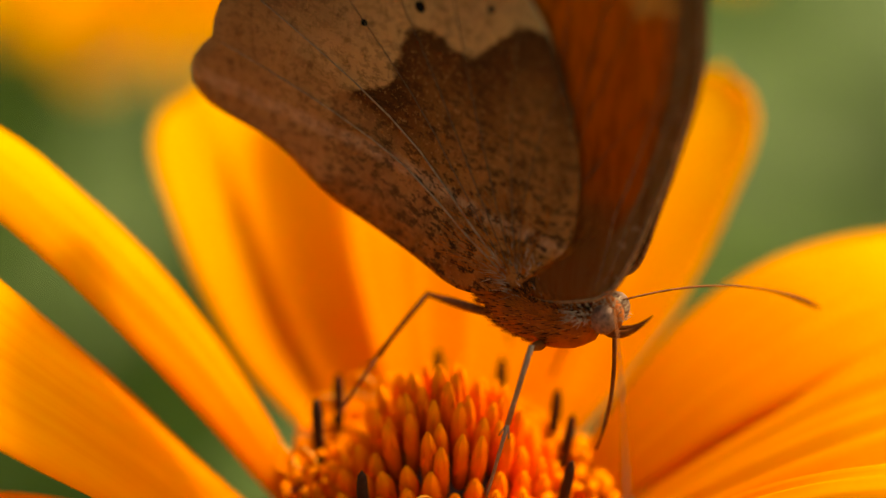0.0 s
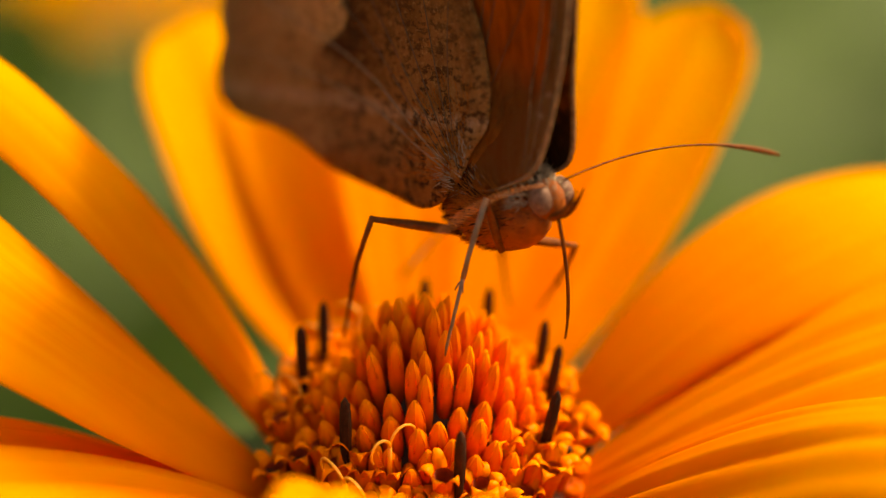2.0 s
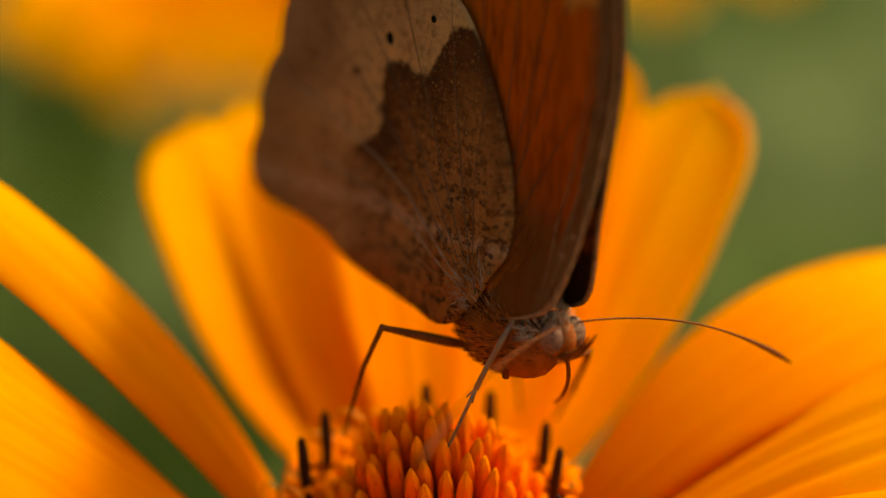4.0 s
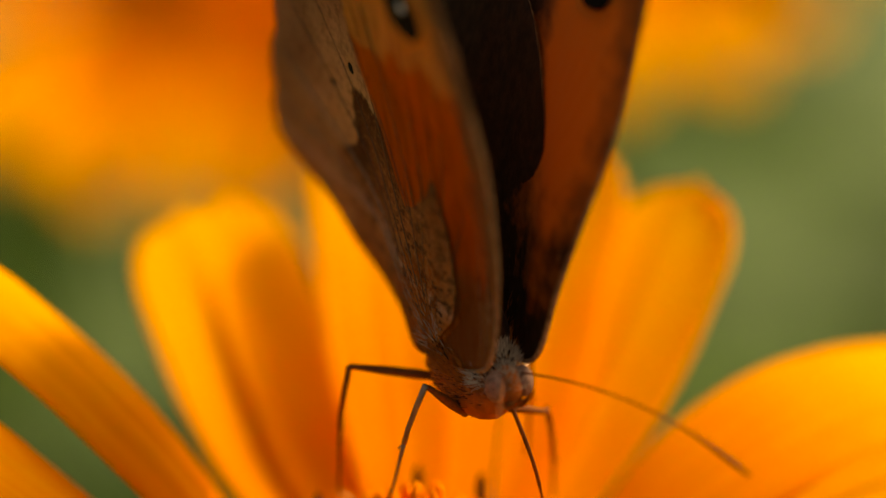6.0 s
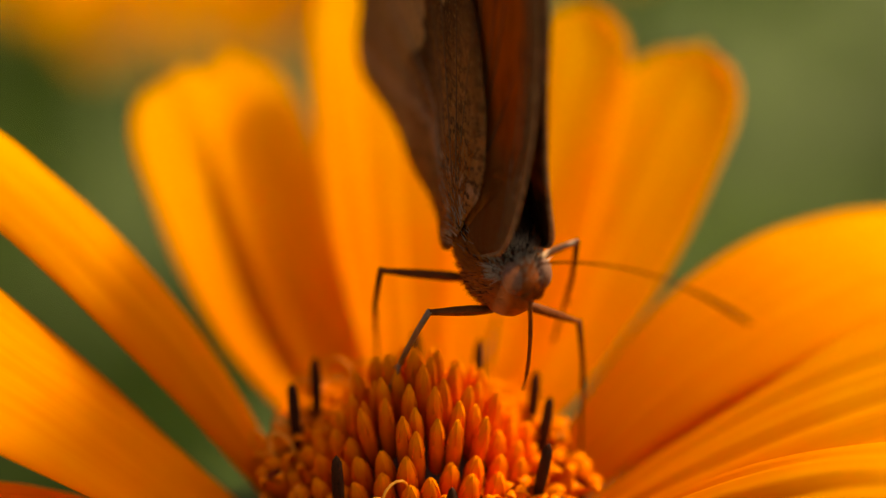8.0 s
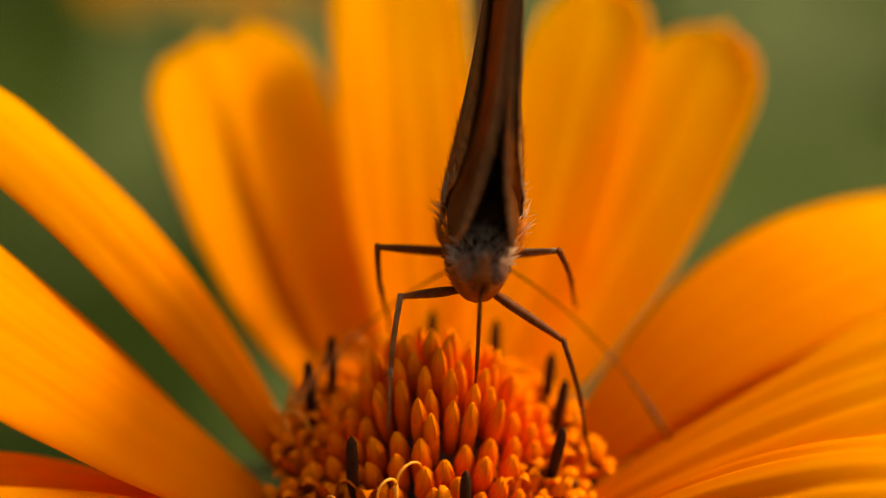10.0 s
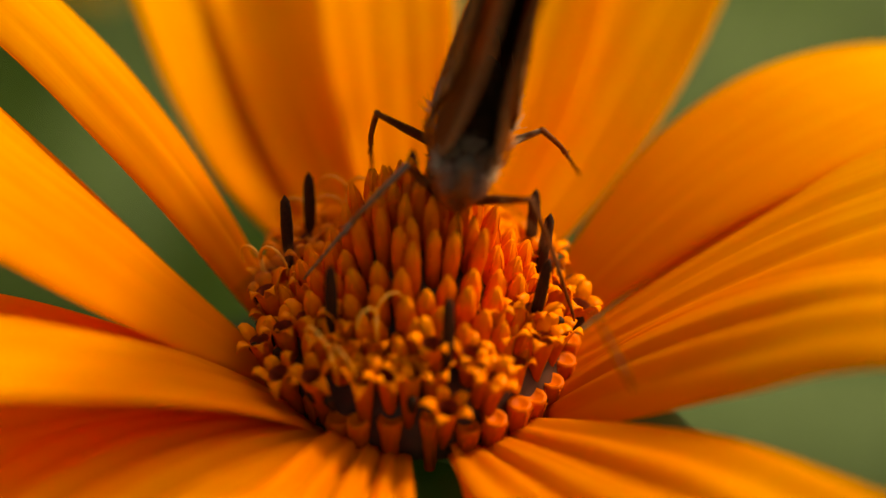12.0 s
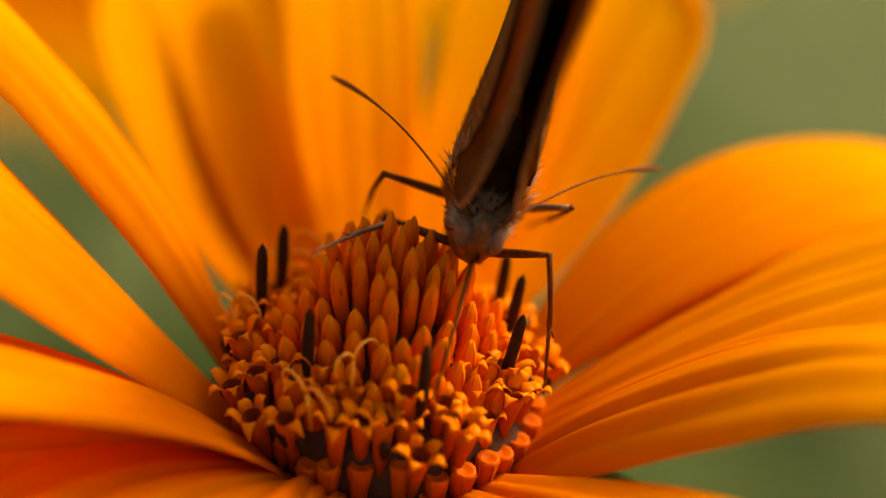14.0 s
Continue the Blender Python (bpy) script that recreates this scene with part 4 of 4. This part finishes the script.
# by time: the knees in the butterfly's space, and where the feet stand on the disc
STEPS = {
    "hind_right": (
        (0, -5.49, 0.48, -3.52, -5.03, -0.24, 3.13),
        (0.5, -5.51, 0.62, -3.23, -5.32, 0.82, 2.21),
        (1, -3.21, -3.81, -0.78, -3.90, 1.71, 2.38),
        (2, -3.59, -3.94, -1.40, -4.05, 2.35, 1.85),
        (3.5, -3.87, -3.93, -1.90, -4.39, 3.43, 1.35),
        (4.0, -3.66, -3.95, -1.54, -4.14, 2.56, 2.21),
        (6.5, -3.85, -4.02, -2.49, -3.21, 4.58, 2.40),
        (7.5, -4.00, -3.58, -1.13, -3.12, 4.56, 1.58),
        (8.0, -3.31, -4.23, -2.08, -2.30, 5.49, 1.50),
        (10.5, -0.57, -4.21, -2.41, -2.36, 4.14, 1.99),
        (11.5, -0.54, -4.12, -1.81, -2.53, 5.95, 1.45),
        (12.3, -0.87, -3.76, -0.65, -2.25, 5.84, 1.64),
        (13, -0.49, -4.02, -1.54, -1.68, 6.37, 2.10),
        (14, -1.13, -4.34, -1.94, -1.48, 7.68, 1.34),
    ),
    "mid_right": (
        (0, 1.56, -3.23, -1.76, 1.80, -5.45, 2.88),
        (0.5, 2.00, -2.89, -1.52, 1.78, -5.20, 2.64),
        (1.5, 2.09, -2.14, -0.92, 1.87, -3.26, 2.80),
        (2, 1.85, -2.10, -0.79, 0.57, -2.82, 4.67),
        (3.5, 1.99, -1.60, -0.64, 0.50, -0.18, 3.49),
        (4.0, 1.94, -1.31, -0.54, 0.60, -1.49, 4.20),
        (6.5, 1.42, -3.21, -1.67, -1.63, 0.93, 5.06),
        (7.5, 0.91, -3.66, -2.71, -1.66, 1.26, 2.83),
        (10.5, 2.68, -3.09, -3.18, -2.51, -3.28, 1.68),
        (11.5, 2.80, -2.55, -1.88, -2.98, -2.99, 0.77),
        (12.0, 2.57, -2.37, -1.42, -4.89, -2.33, 1.28),
        (12.3, 1.92, -2.82, -1.38, -5.45, -2.05, 0.86),
        (13, 2.08, -3.26, -2.21, -5.09, -3.54, 2.04),
        (13.5, 0.20, -3.22, -4.64, -3.65, -4.47, 5.54),
        (14, -0.49, -3.29, -3.72, -3.78, -3.65, 5.61),
    ),
    "mid_left": (
        (0, 0.11, 4.32, -4.39, 4.79, 7.43, 0.32),
        (2.0, 0.11, 4.32, -4.39, 4.79, 7.43, 0.32),
        (3.5, 0.38, 4.50, -3.89, 5.34, 8.21, -0.25),
        (4.0, 0.39, 4.56, -3.42, 5.42, 6.96, 0.17),
        (6.5, -0.73, 3.80, -4.88, 5.97, 6.59, 0.36),
        (7.5, -0.54, 4.17, -4.20, 5.58, 6.01, -0.47),
        (8.0, -0.46, 3.89, -4.94, 7.11, 2.57, -1.34),
        (10.5, 1.78, 4.01, -5.03, 7.00, -1.58, -1.07),
        (11.5, 2.44, 4.27, -3.42, 7.21, -0.65, -2.16),
        (12.0, 3.35, 2.92, -1.21, 6.83, -1.82, -0.87),
        (12.3, 2.95, 3.34, -1.25, 7.04, -3.11, -0.91),
        (12.5, 3.49, 3.58, -3.18, 6.69, -4.04, 0.74),
        (13.0, 3.57, 2.97, -1.59, 7.05, -4.50, -0.00),
        (14.0, 3.16, 3.12, -1.21, 6.89, -1.86, -1.56),
    ),
    "hind_left": (
        (0, -4.5, 3.6, -1.6, 3.4, 7.6, -0.6),
        (4.2, -4.0, 3.8, -1.6, 3.8, 7.6, -0.6),
        (8.0, -1.0, 4.2, -1.4, 5.6, 6.6, 0.6),
        (10.5, 0.53, 3.21, -1.28, 6.30, 5.00, 3.87),
        (11.5, 0.34, 3.10, -0.81, 6.50, 5.69, 2.27),
        (12.0, -0.59, 3.02, 0.06, 7.03, 5.90, 1.81),
        (13.0, -0.77, 3.85, -0.87, 6.28, 6.79, 2.23),
    ),
}
TONGUE_TIP = ((0, (6.6, -1.5, 2.7)), (0.5, (6.1, 0.8, 2.1)), (1.5, (6.2, 0.3, 1.5)), (2.0, (5.8, -0.5, 4.2)), (3.5, (5.6, 1.1, 2.6)), (4.2, (5.1, 4.4, 2.9)), (6.3, (4.9, -1.5, 5.9)), (7.5, (5.2, 0.6, 4.3)), (8.0, (4.4, 0.0, 3.9)), (10.5, (1.2, -1.6, 4.0)), (11.5, (1.8, 1.2, 2.5)), (13.0, (1.9, -5.7, 1.9)), (14, (2.0, -5.6, 0.9)))
# antennae: seconds, degrees out from straight ahead, degrees down
FEELERS = ((0, 59, 14), (0.5, 66, 5), (1.0, 70, 5), (1.5, 70, -3), (2.0, 77, 3), (2.5, 73, 27), (3.0, 73, 22), (3.5, 73, 17), (4.0, 75, 14), (4.2, 77, 14), (6.3, 13, 8), (6.5, 4, 14), (7.0, 12, 14), (7.5, 14, 12), (8.0, 28, 0), (8.2, 28, 10), (10.3, 46, 20), (11.0, 46, 22), (11.5, 46, 22), (12.0, 48, 18), (12.4, 75, 0), (12.8, 132, -10), (14, 140, -6))
# how far the hindwings and the forewings are turned in their plane, in degrees
TUCK = ((0, 4.3), (0.5, 0.7), (1.0, 8.3), (1.5, -4.4), (2.0, 1.8), (2.5, -0.9), (3.5, -5.1), (4.0, -1.9), (4.2, 3.0), (6.5, 8.6), (7.0, -1.6), (7.5, 8.1), (8.0, 4.7), (10.3, 3.0), (14, 3.0))
RAISE = ((0, -2.2), (0.5, -4.6), (1.0, 5.3), (1.5, -5.7), (2.0, 1.7), (2.5, 0.0), (4.0, 0.0), (4.2, -6.0), (6.5, 3.0), (7.0, -4.0), (7.5, 3.4), (8.0, 0.0), (14, 0.0))
# half the angle between the forewings; the hindwings open less
SPREAD = ((0, 0.5), (4.2, 0.5), (5.6, 4.0), (6.3, 22.0), (6.5, 1.0), (7.0, 0.5), (7.5, 0.5), (8.2, 0.5), (10.3, 0.3), (11.0, 0.6), (11.5, 2.0), (11.8, 3.0), (12.1, 3.5), (12.3, 6.0), (12.4, 12.0), (12.55, 12.0), (12.7, 5.0), (12.8, 4.0), (14, 4.0))


def between(rows, t):
    """A value between timed rows."""
    for (t0, a), (t1, b) in zip(rows, rows[1:]):
        if t0 <= t <= t1:
            s = (t - t0) / (t1 - t0)
            return a + (b - a) * s if isinstance(a, float) else tuple(p + (q - p) * s for p, q in zip(a, b))
    return rows[-1][1]


def motions():
    walk(butterfly, BODY_ROWS)
    for name, hip in LEGS.items():
        steps = [(t, v) for t, *v in STEPS[name]]
        found = [(t, leg_poses(m, hip, FEMUR[name], between(steps, t)[:3], between(steps, t)[3:])) for t, m in BODY_ROWS]
        for k in (0, 1):
            walk(legs[name][k], [(t, p[k]) for t, p in found])
    rows = []
    for t, m in BODY_ROWS:
        tip = m.inverted() @ (Vector(between(TONGUE_TIP, t)) * MM)
        rows.append((t, limb(Vector(TONGUE_ROOT) * MM, tip, Vector((1, 0, 0.3)))))
    walk(tongue, rows)
    for k, side in enumerate(("right", "left")):
        turn = 1 if k == 0 else -1
        hw, fw = wings[side]
        for wing, swing, share_of in ((hw, TUCK, 0.85), (fw, RAISE, 1.0)):
            times = sorted({t for t, _ in SPREAD + swing})
            walk(wing, [(t, pose(0, 0, 0, turn * share_of * between(SPREAD, t), 0, 0) @ pose(0, 0, 0, 0, between(swing, t), 0)) for t in times])
    for side, feeler in zip((-1, 1), antennae):
        walk(feeler, [(t, at(3.95, 0.4 * side, -0.45, 0, 0, a * side) @ pose(0, 0, 0, 0, d, 0)) for t, a, d in FEELERS])
    # the near petal is held up at first and sinks back later; it and four petals beside it dip for a moment
    az, rise, roll = PETALS[8][0], PETALS[8][1], PETALS[8][7]
    walk(petals[8], [(0, petal_pose(-94, 32, 0)), (0.5, petal_pose(-95, 37.5, 0)), (4.2, petal_pose(-95, 37.5, 0)), (6.5, petal_pose(az, 10, roll)), (8.2, petal_pose(az, rise, roll)), (12.0, petal_pose(az, rise, roll)), (12.3, petal_pose(-107, -20, -16)), (12.5, petal_pose(-107, -20, -16)), (12.75, petal_pose(az, rise, roll)), (14, petal_pose(az, rise, roll))])
    for k, az, rise, roll in ((9, -130.0, -16.0, 0.0), (10, -148.0, -8.0, -6.0), (11, -152.2, 9.5, 16.0), (6, -58.7, 5.1, 13.5)):
        rest, dip = petal_pose(PETALS[k][0], PETALS[k][1], PETALS[k][7]), petal_pose(az, rise, roll)
        walk(petals[k], [(0, rest), (12.0, rest), (12.3, dip), (12.5, dip), (12.75, rest), (14, rest)])


motions()
